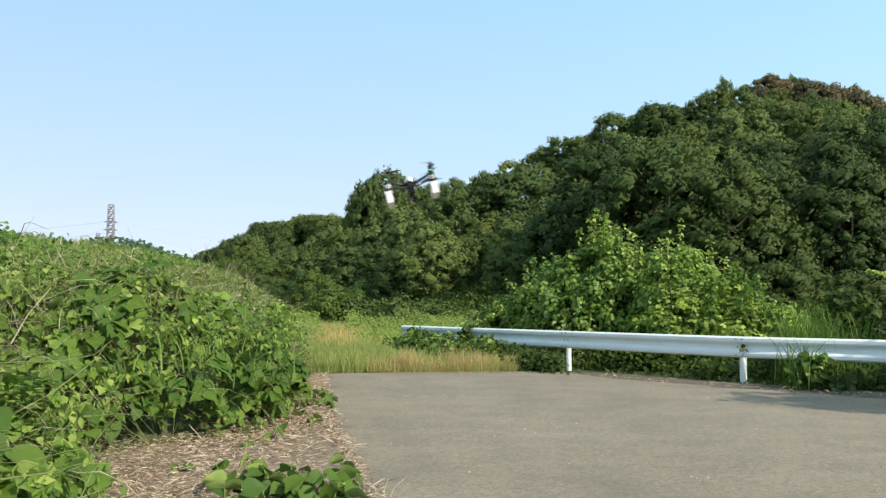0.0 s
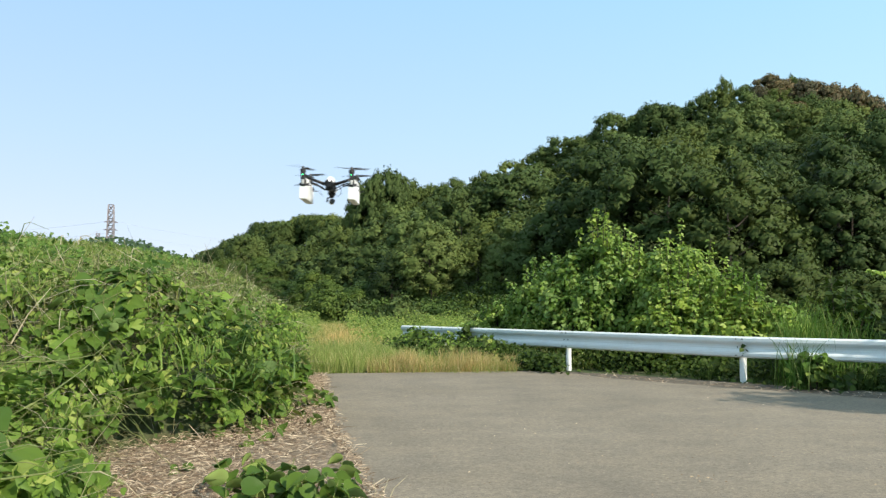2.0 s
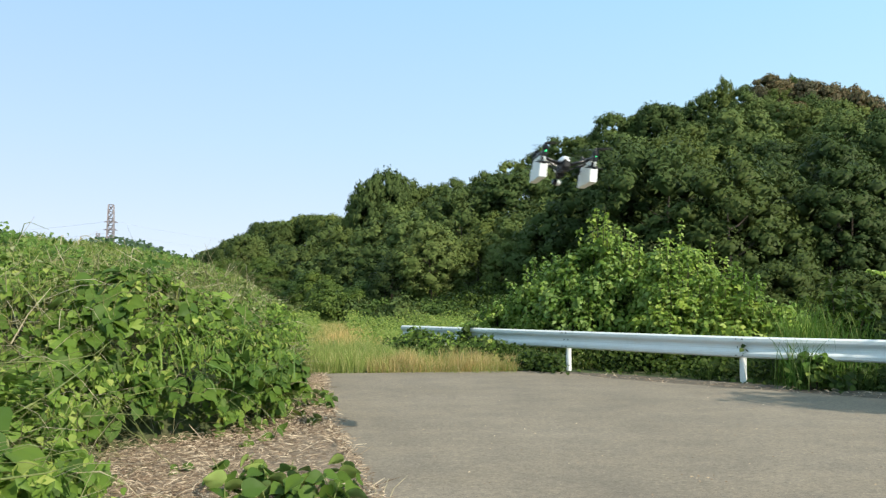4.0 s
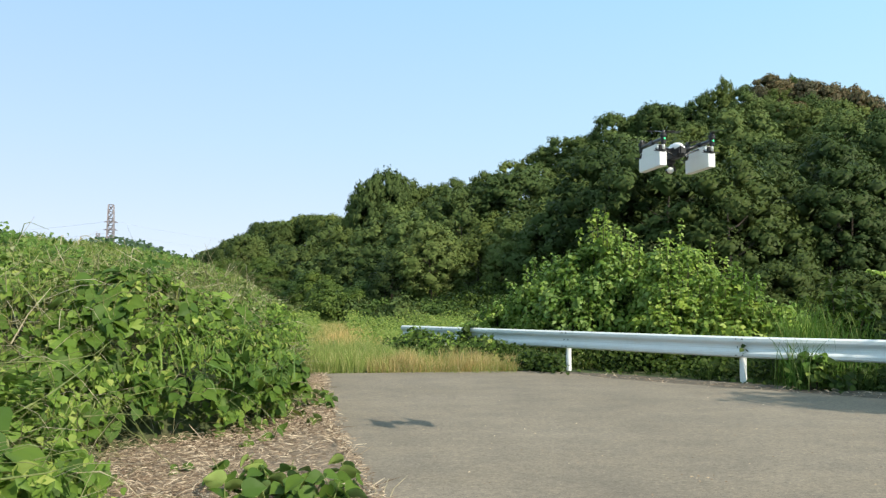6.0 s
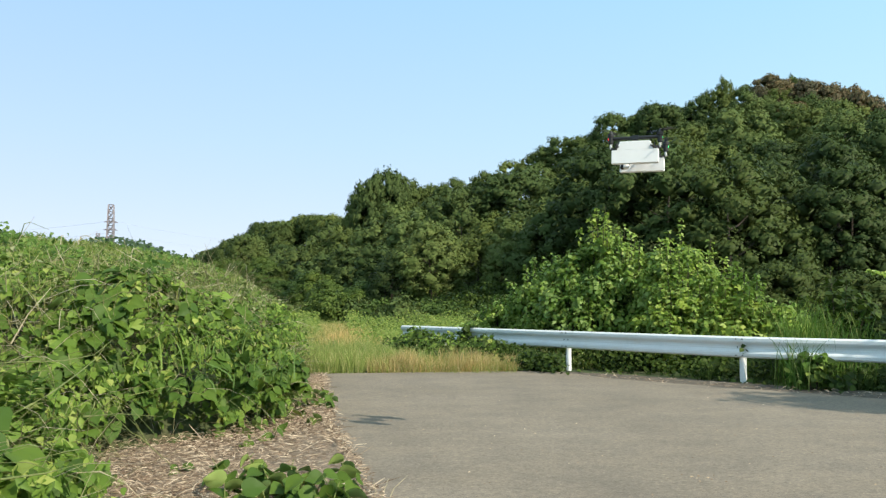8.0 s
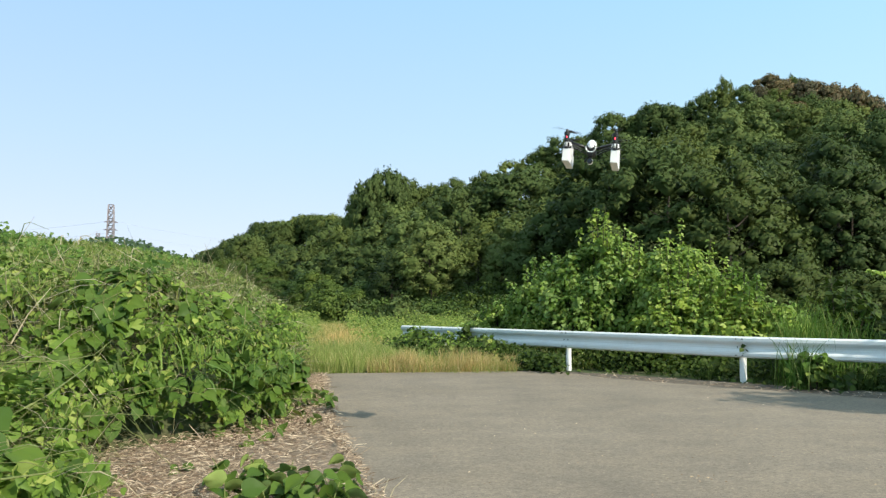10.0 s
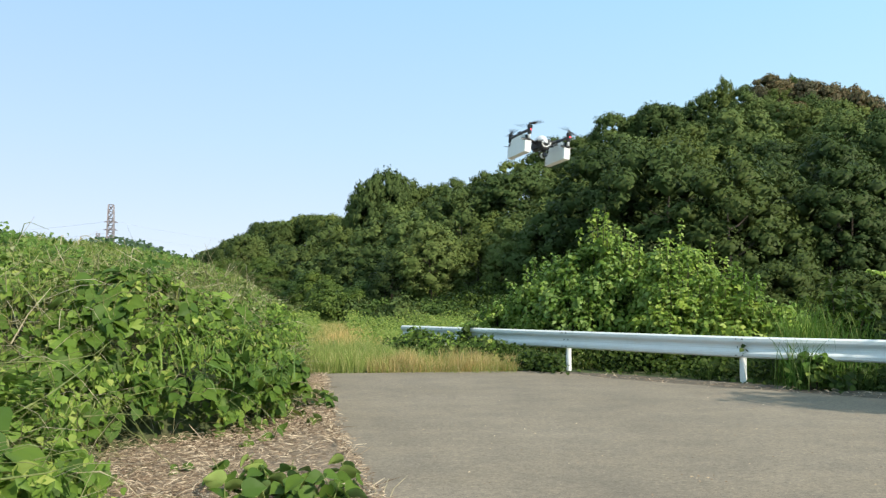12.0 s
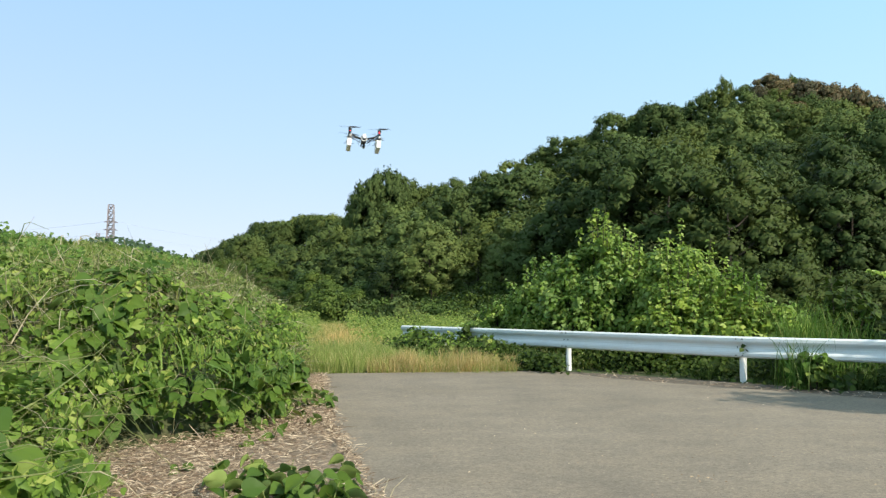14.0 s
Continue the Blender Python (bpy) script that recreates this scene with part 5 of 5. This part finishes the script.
def build_shoots():
    r = random.Random(5)
    for i in range(40):                                # the mound under the drone's turning point
        y = r.uniform(6.6, 9.6)
        h = r.uniform(0.48, 1.0)
        x = -(float(foot_of(y)) + 0.18 * y) + 0.12 - 0.45 * (h > 0.85)
        top = float(bank_top(x - 0.3, y))
        ob = leafy_spray(x, y, max(0.2, h * top + 0.06), r.uniform(-10, 70), r.uniform(0.18, 0.34), r.randint(5, 7), 0.125, 800 + i, "drooping shoot of broad green kudzu leaves on the bank's edge")
        SHOOTS.append((ob, r.uniform(0.6, 1.0), r.uniform(0, 6.28)))
    for i in range(24):                                # young plants at the lane's edge
        y = r.uniform(4.9, 5.75)
        x = -0.98 + r.uniform(-0.4, 0.4) - 0.1 * (y - 5.3)
        ob = leafy_spray(x, y, 0.0, r.uniform(0, 360), r.uniform(0.14, 0.32), r.randint(4, 6), 0.132, 860 + i, "young kudzu plant with rounded leaves at the lane's edge", True)
        SHOOTS.append((ob, r.uniform(0.12, 0.25), r.uniform(0, 6.28)))
    for i, (x, y, z, turn, size) in enumerate([(-2.2, 4.05, 0.62, 40, 0.22), (-2.05, 3.98, 0.4, 20, 0.2), (-2.42, 4.3, 0.78, -10, 0.19), (-2.1, 4.3, 0.3, 60, 0.16)]):
        ob = leafy_spray(x, y, z, turn, 0.2, 4, size, 990 + i, "shoot of very broad kudzu leaves on the near bank", stirred=False)
        SHOOTS.append((ob, r.uniform(0.1, 0.2), r.uniform(0, 6.28)))
    for i in range(9):                                 # broad lit leaves on the shoulder of the bank
        y = r.uniform(7.3, 8.3)
        x = -3.2 + r.uniform(-0.4, 0.4)
        leafy_spray(x, y, float(bank_top(x, y)) + 0.1, r.uniform(-40, 60), r.uniform(0.18, 0.3), 5, 0.165, 1020 + i, "shoot of broad lit kudzu leaves on the bank's shoulder", stirred=False)
    for i in range(18):                                # a patch further along the edge
        ob = leafy_spray(-1.72 + r.uniform(-0.3, 0.3), 10.55 + r.uniform(-0.6, 0.6), 0.0, r.uniform(0, 360), r.uniform(0.12, 0.26), r.randint(4, 6), 0.105, 960 + i, "low green weed at the lane's edge", True)
    for i in range(18):
        y = 5.6 + 6.5 * r.random() ** 1.6
        x = -(float(foot_of(y)) * r.uniform(0.25, 1.0) + 0.18 * y) + r.uniform(0, 0.2)
        leafy_spray(x, y, 0.0, r.uniform(0, 360), r.uniform(0.1, 0.22), r.randint(2, 4), 0.12, 900 + i, "small kudzu seedling in the dead straw", True)


build_shoots()


# ======== the drone ========
FOAM = plain("white_foam", (0.84, 0.84, 0.84), 0.7, 0, 0.012, 20)
SHELL = plain("white_plastic_shell", (0.8, 0.8, 0.8), 0.25, 0, 0.02)
CARBON = plain("black_carbon_fibre", (0.018, 0.018, 0.02), 0.35, 0, 0.2, 120)
DARKPLASTIC = plain("dark_grey_plastic", (0.016, 0.016, 0.018), 0.6)
BLADE = plain("black_propeller", (0.03, 0.03, 0.035), 0.4)
LENS_GLASS = plain("lens_glass", (0.01, 0.01, 0.015), 0.08)


def glowing(name, colour, power):
    m, n, l, b = material(name, 0.3)
    b.inputs["Base Color"].default_value = (*colour, 1)
    b.inputs["Emission Color"].default_value = (*colour, 1)
    b.inputs["Emission Strength"].default_value = power
    return m


RED_LIGHT, GREEN_LIGHT = glowing("red_led", (1.0, 0.03, 0.05), 3.5), glowing("green_led", (0.05, 1.0, 0.3), 1.1)


def box(bm, lo, hi, bevel=0.0):
    m = Matrix.Translation((Vector(lo) + Vector(hi)) / 2) @ Matrix.Diagonal((*(Vector(hi) - Vector(lo)), 1))
    made = bmesh.ops.create_cube(bm, size=1, matrix=m)["verts"]
    if bevel:
        edges = {e for v in made for e in v.link_edges}
        bmesh.ops.bevel(bm, geom=list(edges), offset=bevel, segments=2, affect="EDGES")


def egg(bm, centre, size, sub=3):
    bmesh.ops.create_icosphere(bm, subdivisions=sub, radius=1, matrix=Matrix.Translation(centre) @ Matrix.Diagonal((*size, 1)))


DRONE_SIZE = 1.06
ARM_X, MOTOR_Y, BOOM_Z = 0.2, 0.19, 0.055


def float_bm():
    """A foam float: a long block with a shorter plate of foam on top of it."""
    bm = bmesh.new()
    for half, side in ((0.029, [(-0.18, -0.149), (0.18, -0.149), (0.18, -0.04), (-0.18, -0.04)]),
                       (0.028, [(-0.138, -0.043), (0.138, -0.043), (0.132, 0.0), (0.122, 0.004), (0.116, 0.026), (-0.116, 0.026), (-0.122, 0.004), (-0.132, 0.0)])):
        f = bm.faces.new([bm.verts.new((-half, y, z)) for y, z in side])
        ext = bmesh.ops.extrude_face_region(bm, geom=[f])["geom"]
        bmesh.ops.translate(bm, verts=[v for v in ext if isinstance(v, bmesh.types.BMVert)], vec=(2 * half, 0, 0))
    bmesh.ops.recalc_face_normals(bm, faces=bm.faces)
    bmesh.ops.bevel(bm, geom=list(bm.edges), offset=0.003, segments=2, affect="EDGES")
    return bm


def propeller_bm():
    bm = bmesh.new()
    tube(bm, [(0, 0, -0.008), (0, 0, 0.012)], [0.014, 0.010], 10)
    for s in (1, -1):
        stations = [(0.01, 0.008, 0.3), (0.04, 0.016, 0.4), (0.08, 0.014, 0.25), (0.125, 0.010, 0.16), (0.148, 0.004, 0.1)]
        top, low = [], []
        for x, w, tw in stations:
            for lst, dz in ((top, 0.0012), (low, -0.0012)):
                lst.append([bm.verts.new((s * x, s * w * k, -k * w * tw + dz)) for k in (-1, 1)])
        for lst in (top, low):
            for a, b in zip(lst, lst[1:]):
                bm.faces.new((a[0], a[1], b[1], b[0]))
        for k in (0, 1):
            for i in range(len(stations) - 1):
                bm.faces.new((top[i][k], top[i + 1][k], low[i + 1][k], low[i][k]))
        bm.faces.new((top[-1][0], top[-1][1], low[-1][1], low[-1][0]))
    bmesh.ops.recalc_face_normals(bm, faces=bm.faces)
    return bm


PROPELLERS, GIMBAL = [], []


def build_drone():
    d = tagged(new("drone"), "white and black quadcopter drone carrying two white foam floats", "drone")
    bm = bmesh.new()
    box(bm, (-0.032, -0.09, -0.062), (0.032, 0.13, 0.02), 0.012)
    box(bm, (-0.044, -0.05, -0.012), (0.044, 0.06, 0.03), 0.01)
    box(bm, (-0.03, 0.06, -0.085), (0.03, 0.14, -0.05), 0.01)
    part("fuselage", bm, DARKPLASTIC, d, "dark grey plastic belly")
    bm = bmesh.new()
    egg(bm, (0, 0.02, 0.012), (0.043, 0.13, 0.056))
    for v in bm.verts:
        if v.co.z < 0.012:
            v.co.z = 0.012 + (v.co.z - 0.012) * 0.2
        if v.co.y > 0.05:
            v.co.z -= (v.co.y - 0.05) ** 2 * 4
    part("top_shell", bm, SHELL, d, "glossy white plastic shell", smooth=True)
    bm = bmesh.new()
    box(bm, (-0.028, -0.115, -0.045), (0.028, -0.07, 0.025), 0.01)
    battery = part("battery", bm, DARKPLASTIC, d)
    bm = bmesh.new()
    egg(bm, (0.01, -0.116, 0.012), (0.006, 0.004, 0.006), 1)
    part("power_lamp", bm, glowing("white_led", (1, 1, 1), 2), battery)
    # nose hoop
    bm = bmesh.new()
    tube(bm, [(0.042 * math.cos(a), 0.145 + 0.012 * math.sin(a), -0.015 + 0.042 * math.sin(a)) for a in np.linspace(-math.pi, 0, 12)], [0.006] * 12, 6)
    part("nose_hoop", bm, SHELL, d, "white hoop under the nose", smooth=True)
    # gimbal and camera
    bm = bmesh.new()
    tube(bm, [(0, 0.1, -0.06), (0, 0.1, -0.10)], [0.022, 0.02], 12)
    tube(bm, [(0, 0.1, -0.10), (0.035, 0.1, -0.105), (0.042, 0.105, -0.14)], [0.008] * 3, 6)
    gimbal = part("gimbal", bm, DARKPLASTIC, d, "dark gimbal arm", smooth=True)
    GIMBAL.append(gimbal)
    bm = bmesh.new()
    egg(bm, (0, 0.1, -0.135), (0.026, 0.027, 0.026), 3)
    part("camera_housing", bm, SHELL, gimbal, "round white camera", smooth=True)
    bm = bmesh.new()
    tube(bm, [(0, 0.108, -0.135), (0, 0.122, -0.135), (0, 0.142, -0.135), (0, 0.146, -0.135)], [0.02, 0.024, 0.022, 0.017], 16)
    part("camera_lens", bm, LENS_GLASS, gimbal, "black camera lens")
    for s in (-1, 1):
        bm = bmesh.new()
        tube(bm, [(0.04 * s, 0, 0.0), (ARM_X * s, 0, BOOM_Z)], [0.014, 0.012], 10)
        part("arm", bm, CARBON, d, "black carbon arm", smooth=True)
        for y in (-0.045, 0.045):
            bm = bmesh.new()
            tube(bm, [(0.045 * s, y, -0.045), (ARM_X * s * 0.55, y, -0.008), (ARM_X * s, y * 0.8, BOOM_Z - 0.035)], [0.006] * 3, 8)
            part("strut", bm, CARBON, d)
        bm = bmesh.new()
        tube(bm, [(ARM_X * s, -MOTOR_Y, BOOM_Z), (ARM_X * s, MOTOR_Y, BOOM_Z)], [0.0145] * 2, 10)
        box(bm, (ARM_X * s - 0.018, -0.03, BOOM_Z - 0.018), (ARM_X * s + 0.018, 0.03, BOOM_Z + 0.018), 0.005)
        part("boom", bm, CARBON, d, "black carbon side boom")
        fl = part("float", float_bm(), FOAM, d, "white foam float with stepped ends")
        fl.location = (ARM_X * s, 0, 0)
        bm = bmesh.new()
        tube(bm, [(0.055 * s, 0.03, 0.0), (0.085 * s, 0.03, -0.03), (0.09 * s, 0.03, -0.07), (0.06 * s, 0.03, -0.1)], [0.0022] * 4, 5)
        part("antenna", bm, CARBON, d)
        for e in (-1, 1):
            c = Vector((ARM_X * s, MOTOR_Y * e, 0))
            bm = bmesh.new()
            tube(bm, [c + Vector((0, 0, z)) for z in (0.01, 0.016, 0.066, 0.07, 0.092, 0.096)], [0.013, 0.019, 0.02, 0.025, 0.024, 0.015], 14)
            box(bm, c + Vector((-0.009, -0.009, 0.0)), c + Vector((0.009, 0.009, 0.03)), 0.004)
            motor = part("motor", bm, DARKPLASTIC, d, "black motor pod")
            bm = bmesh.new()
            tube(bm, [c + Vector((0, 0, z)) for z in (0.02, 0.0, -0.028)], [0.011, 0.0095, 0.0095], 10)
            part("leg_sleeve", bm, SHELL, d, "white sleeve between motor and float", smooth=True)
            bm = bmesh.new()                            # clamp that holds the float by its stepped corner
            box(bm, c + Vector((-0.02, -0.018 - 0.022 * e, -0.046)), c + Vector((0.02, 0.018 - 0.022 * e, -0.03)), 0.004)
            box(bm, c + Vector((-0.021, -0.043 * e - 0.003, -0.036)), c + Vector((0.021, -0.043 * e + 0.003, 0.016)), 0.002)
            for w in (-0.031, 0.031):
                tube(bm, [c + Vector((w, -0.068 * e, -0.012)), c + Vector((w, -0.046 * e, -0.026)), c + Vector((w * 0.55, -0.03 * e, -0.034)), c + Vector((0, -0.004 * e, -0.02))], [0.007, 0.009, 0.008, 0.008], 6)
            clamp = part("clamp", bm, DARKPLASTIC, d, "black clamp gripping the float")
            bm = bmesh.new()
            tube(bm, [c + Vector((-0.07, -0.02 * e, -0.036)), c + Vector((0.07, -0.02 * e, -0.036))], [0.0035] * 2, 6)
            part("rod", bm, CARBON, clamp, "thin black cross rod")
            bm = bmesh.new()
            egg(bm, c + Vector((0, 0.0192 * e, 0.05)), (0.0055, 0.0035, 0.007), 2)
            part("light", bm, RED_LIGHT if e > 0 else GREEN_LIGHT, motor, "glowing red light" if e > 0 else "glowing green light")
            p = part("propeller", propeller_bm(), BLADE, d, "black two-bladed propeller")
            PROPELLERS.append((p, c + Vector((0, 0, 0.106)), s * e))
    for ob in d.children_recursive:
        ob.data.transform(Matrix.Scale(DRONE_SIZE, 4))
        ob.location = ob.location * DRONE_SIZE
    PROPELLERS[:] = [(p, c * DRONE_SIZE, way) for p, c, way in PROPELLERS]
    return d


DRONE = build_drone()


# ======== what moves ========
# seconds, place, then turn, sideways tilt and nodding in degrees
DRONE_PATH = [
    (0, -0.31, 7.36, 2.43, 2, -13, 0),
    (0.2, -0.67, 7.25, 2.46, 2, -8, 0),
    (0.4, -1.03, 6.93, 2.42, 1, -1, 0),
    (0.6, -1.40, 6.83, 2.40, 0, 11, 0),
    (0.8, -1.60, 6.72, 2.41, 0, 17, 0),
    (1, -1.70, 6.62, 2.38, 0, 18, 0),
    (1.2, -1.69, 6.62, 2.37, 0, 16, 0),
    (1.4, -1.60, 6.67, 2.35, 0, 15, 0),
    (1.5, -1.52, 6.73, 2.34, 0, 14, 0),
    (1.6, -1.42, 6.73, 2.34, 0, 12, 0),
    (1.8, -1.20, 6.83, 2.34, 0, 4, 0),
    (2, -1.01, 7.04, 2.38, 0, 1, 0),
    (2.2, -0.81, 7.15, 2.41, 0, 2, 0),
    (2.5, -0.52, 7.15, 2.43, 0, 4, 0),
    (2.8, -0.29, 7.04, 2.43, 0, 9, 0),
    (3, -0.10, 6.83, 2.42, 0, 13, 0),
    (3.2, 0.12, 6.72, 2.43, 1, 13, 0),
    (3.6, 0.58, 6.67, 2.46, 3, 9, 0),
    (4.2, 1.22, 6.61, 2.50, 7, 4, 0),
    (4.8, 1.69, 6.55, 2.52, 10, 0, 0),
    (5.3, 1.92, 6.50, 2.53, 11, -2, 0),
    (5.5, 1.92, 6.50, 2.56, 11, -1, 0),
    (5.7, 1.92, 6.50, 2.57, 11, 0, 0),
    (5.9, 1.93, 6.50, 2.58, 11, 0, 0),
    (6.1, 1.94, 6.50, 2.57, 11, 0, 0),
    (6.3, 1.91, 6.50, 2.58, 12, 1, 0),
    (6.5, 1.85, 6.55, 2.59, 13, 2, 0),
    (6.7, 1.79, 6.60, 2.60, 14, 3, 0),
    (6.9, 1.74, 6.60, 2.60, 17, 4, 0),
    (7.1, 1.70, 6.60, 2.59, 23, 4, 0),
    (7.3, 1.68, 6.60, 2.59, 32, 4, 0),
    (7.5, 1.66, 6.60, 2.59, 43, 3, 0),
    (7.7, 1.67, 6.66, 2.61, 53, 2, 0),
    (7.9, 1.68, 6.71, 2.63, 64, 2, 0),
    (8.1, 1.68, 6.71, 2.63, 72, 1, 0),
    (8.2, 1.68, 6.71, 2.63, 76, 1, 0),
    (8.7, 1.68, 6.81, 2.66, 98, 2, 0),
    (9.3, 1.55, 6.92, 2.68, 132, 4, 0),
    (9.8, 1.40, 7.02, 2.70, 157, 5, 0),
    (10.3, 1.32, 7.23, 2.74, 174, 6, 0),
    (10.5, 1.30, 7.23, 2.73, 178, 5, 0),
    (10.7, 1.27, 7.23, 2.74, 182, 5, 0),
    (10.9, 1.26, 7.23, 2.76, 186, 5, 0),
    (11.1, 1.25, 7.23, 2.76, 190, 5, -1),
    (11.3, 1.22, 7.33, 2.82, 194, 5, -1),
    (11.5, 1.19, 7.43, 2.86, 197, 4, -2),
    (11.7, 1.10, 7.43, 2.86, 199, 5, -2),
    (11.9, 1.00, 7.54, 2.86, 200, 5, -3),
    (12.1, 0.87, 7.75, 2.90, 202, 5, -4),
    (12.3, 0.73, 7.96, 2.94, 202, 4, -5),
    (12.5, 0.56, 8.17, 2.96, 202, 3, -5),
    (12.7, 0.35, 8.38, 2.99, 200, 4, -5),
    (12.9, 0.14, 8.70, 3.05, 198, 4, -5),
    (13.1, -0.10, 9.01, 3.13, 195, 3, -4),
    (13.3, -0.33, 9.43, 3.22, 192, 3, -4),
    (13.5, -0.58, 9.95, 3.34, 190, 4, -4),
    (13.7, -0.81, 10.47, 3.49, 189, 3, -3),
    (13.8, -0.93, 10.79, 3.56, 189, 3, -3),
    (14, -1.17, 11.52, 3.74, 189, 3, -3),
]


def motions():
    rows = [(t, Matrix.Translation((x, y, z)) @ pose(0, 0, 0, nod, tilt, 0) @ pose(0, 0, 0, 0, 0, turn)) for t, x, y, z, turn, tilt, nod in DRONE_PATH]
    walk(DRONE, rows)
    hinge = Matrix.Translation((0, 0.1 * DRONE_SIZE, 0))
    walk(GIMBAL[0], [(t, hinge @ pose(0, 0, 0, 0, 0, a) @ hinge.inverted()) for t, a in ((0, 200), (2.6, 195), (3.6, 130), (4.5, 60), (5.3, 10), (6.0, 0), (8.0, -20), (10.3, 0), (14, 0))])
    for i, (p, c, way) in enumerate(PROPELLERS):
        walk(p, [(k / FPS, Matrix.Translation(c) @ pose(0, 0, 0, 0, 0, 37 * i + way * 79 * k)) for k in range(0, 421)])
    # the downdraught lifts and shakes the shoots as the drone passes over them
    for ob, give, phase in SHOOTS:
        rest = ob.matrix_basis.copy()
        rows = []
        for k in range(0, 141):
            t = k / 10
            gust = math.exp(-((t - 1.45) / 0.55) ** 2)
            lift = give * gust * (38 + 16 * math.sin(11 * t + phase)) + give * 1.5 * math.sin(2.1 * t + phase)
            twist = give * gust * 26 * math.sin(8.3 * t + 2 * phase)
            rows.append((t, rest @ pose(0, 0, 0, -lift, twist * 0.5, twist)))
        walk(ob, rows)
    # and turns over the broad leaves, so that their pale undersides show
    for ob, give, phase in LEAVES:
        rest = ob.matrix_basis.copy()
        rows = []
        for t in (0.0, 0.4, *(k / 10 for k in range(5, 28)), 3.2, 14.0):
            gust = math.exp(-((t - 1.45 - 0.1 * math.sin(phase)) / 0.55) ** 2)
            flip = give * gust * (122 + 22 * math.sin(13 * t + phase))
            rows.append((t, rest @ pose(0, 0, 0, -flip, 0, give * gust * 20 * math.sin(9 * t + 2 * phase))))
        walk(ob, rows)


motions()
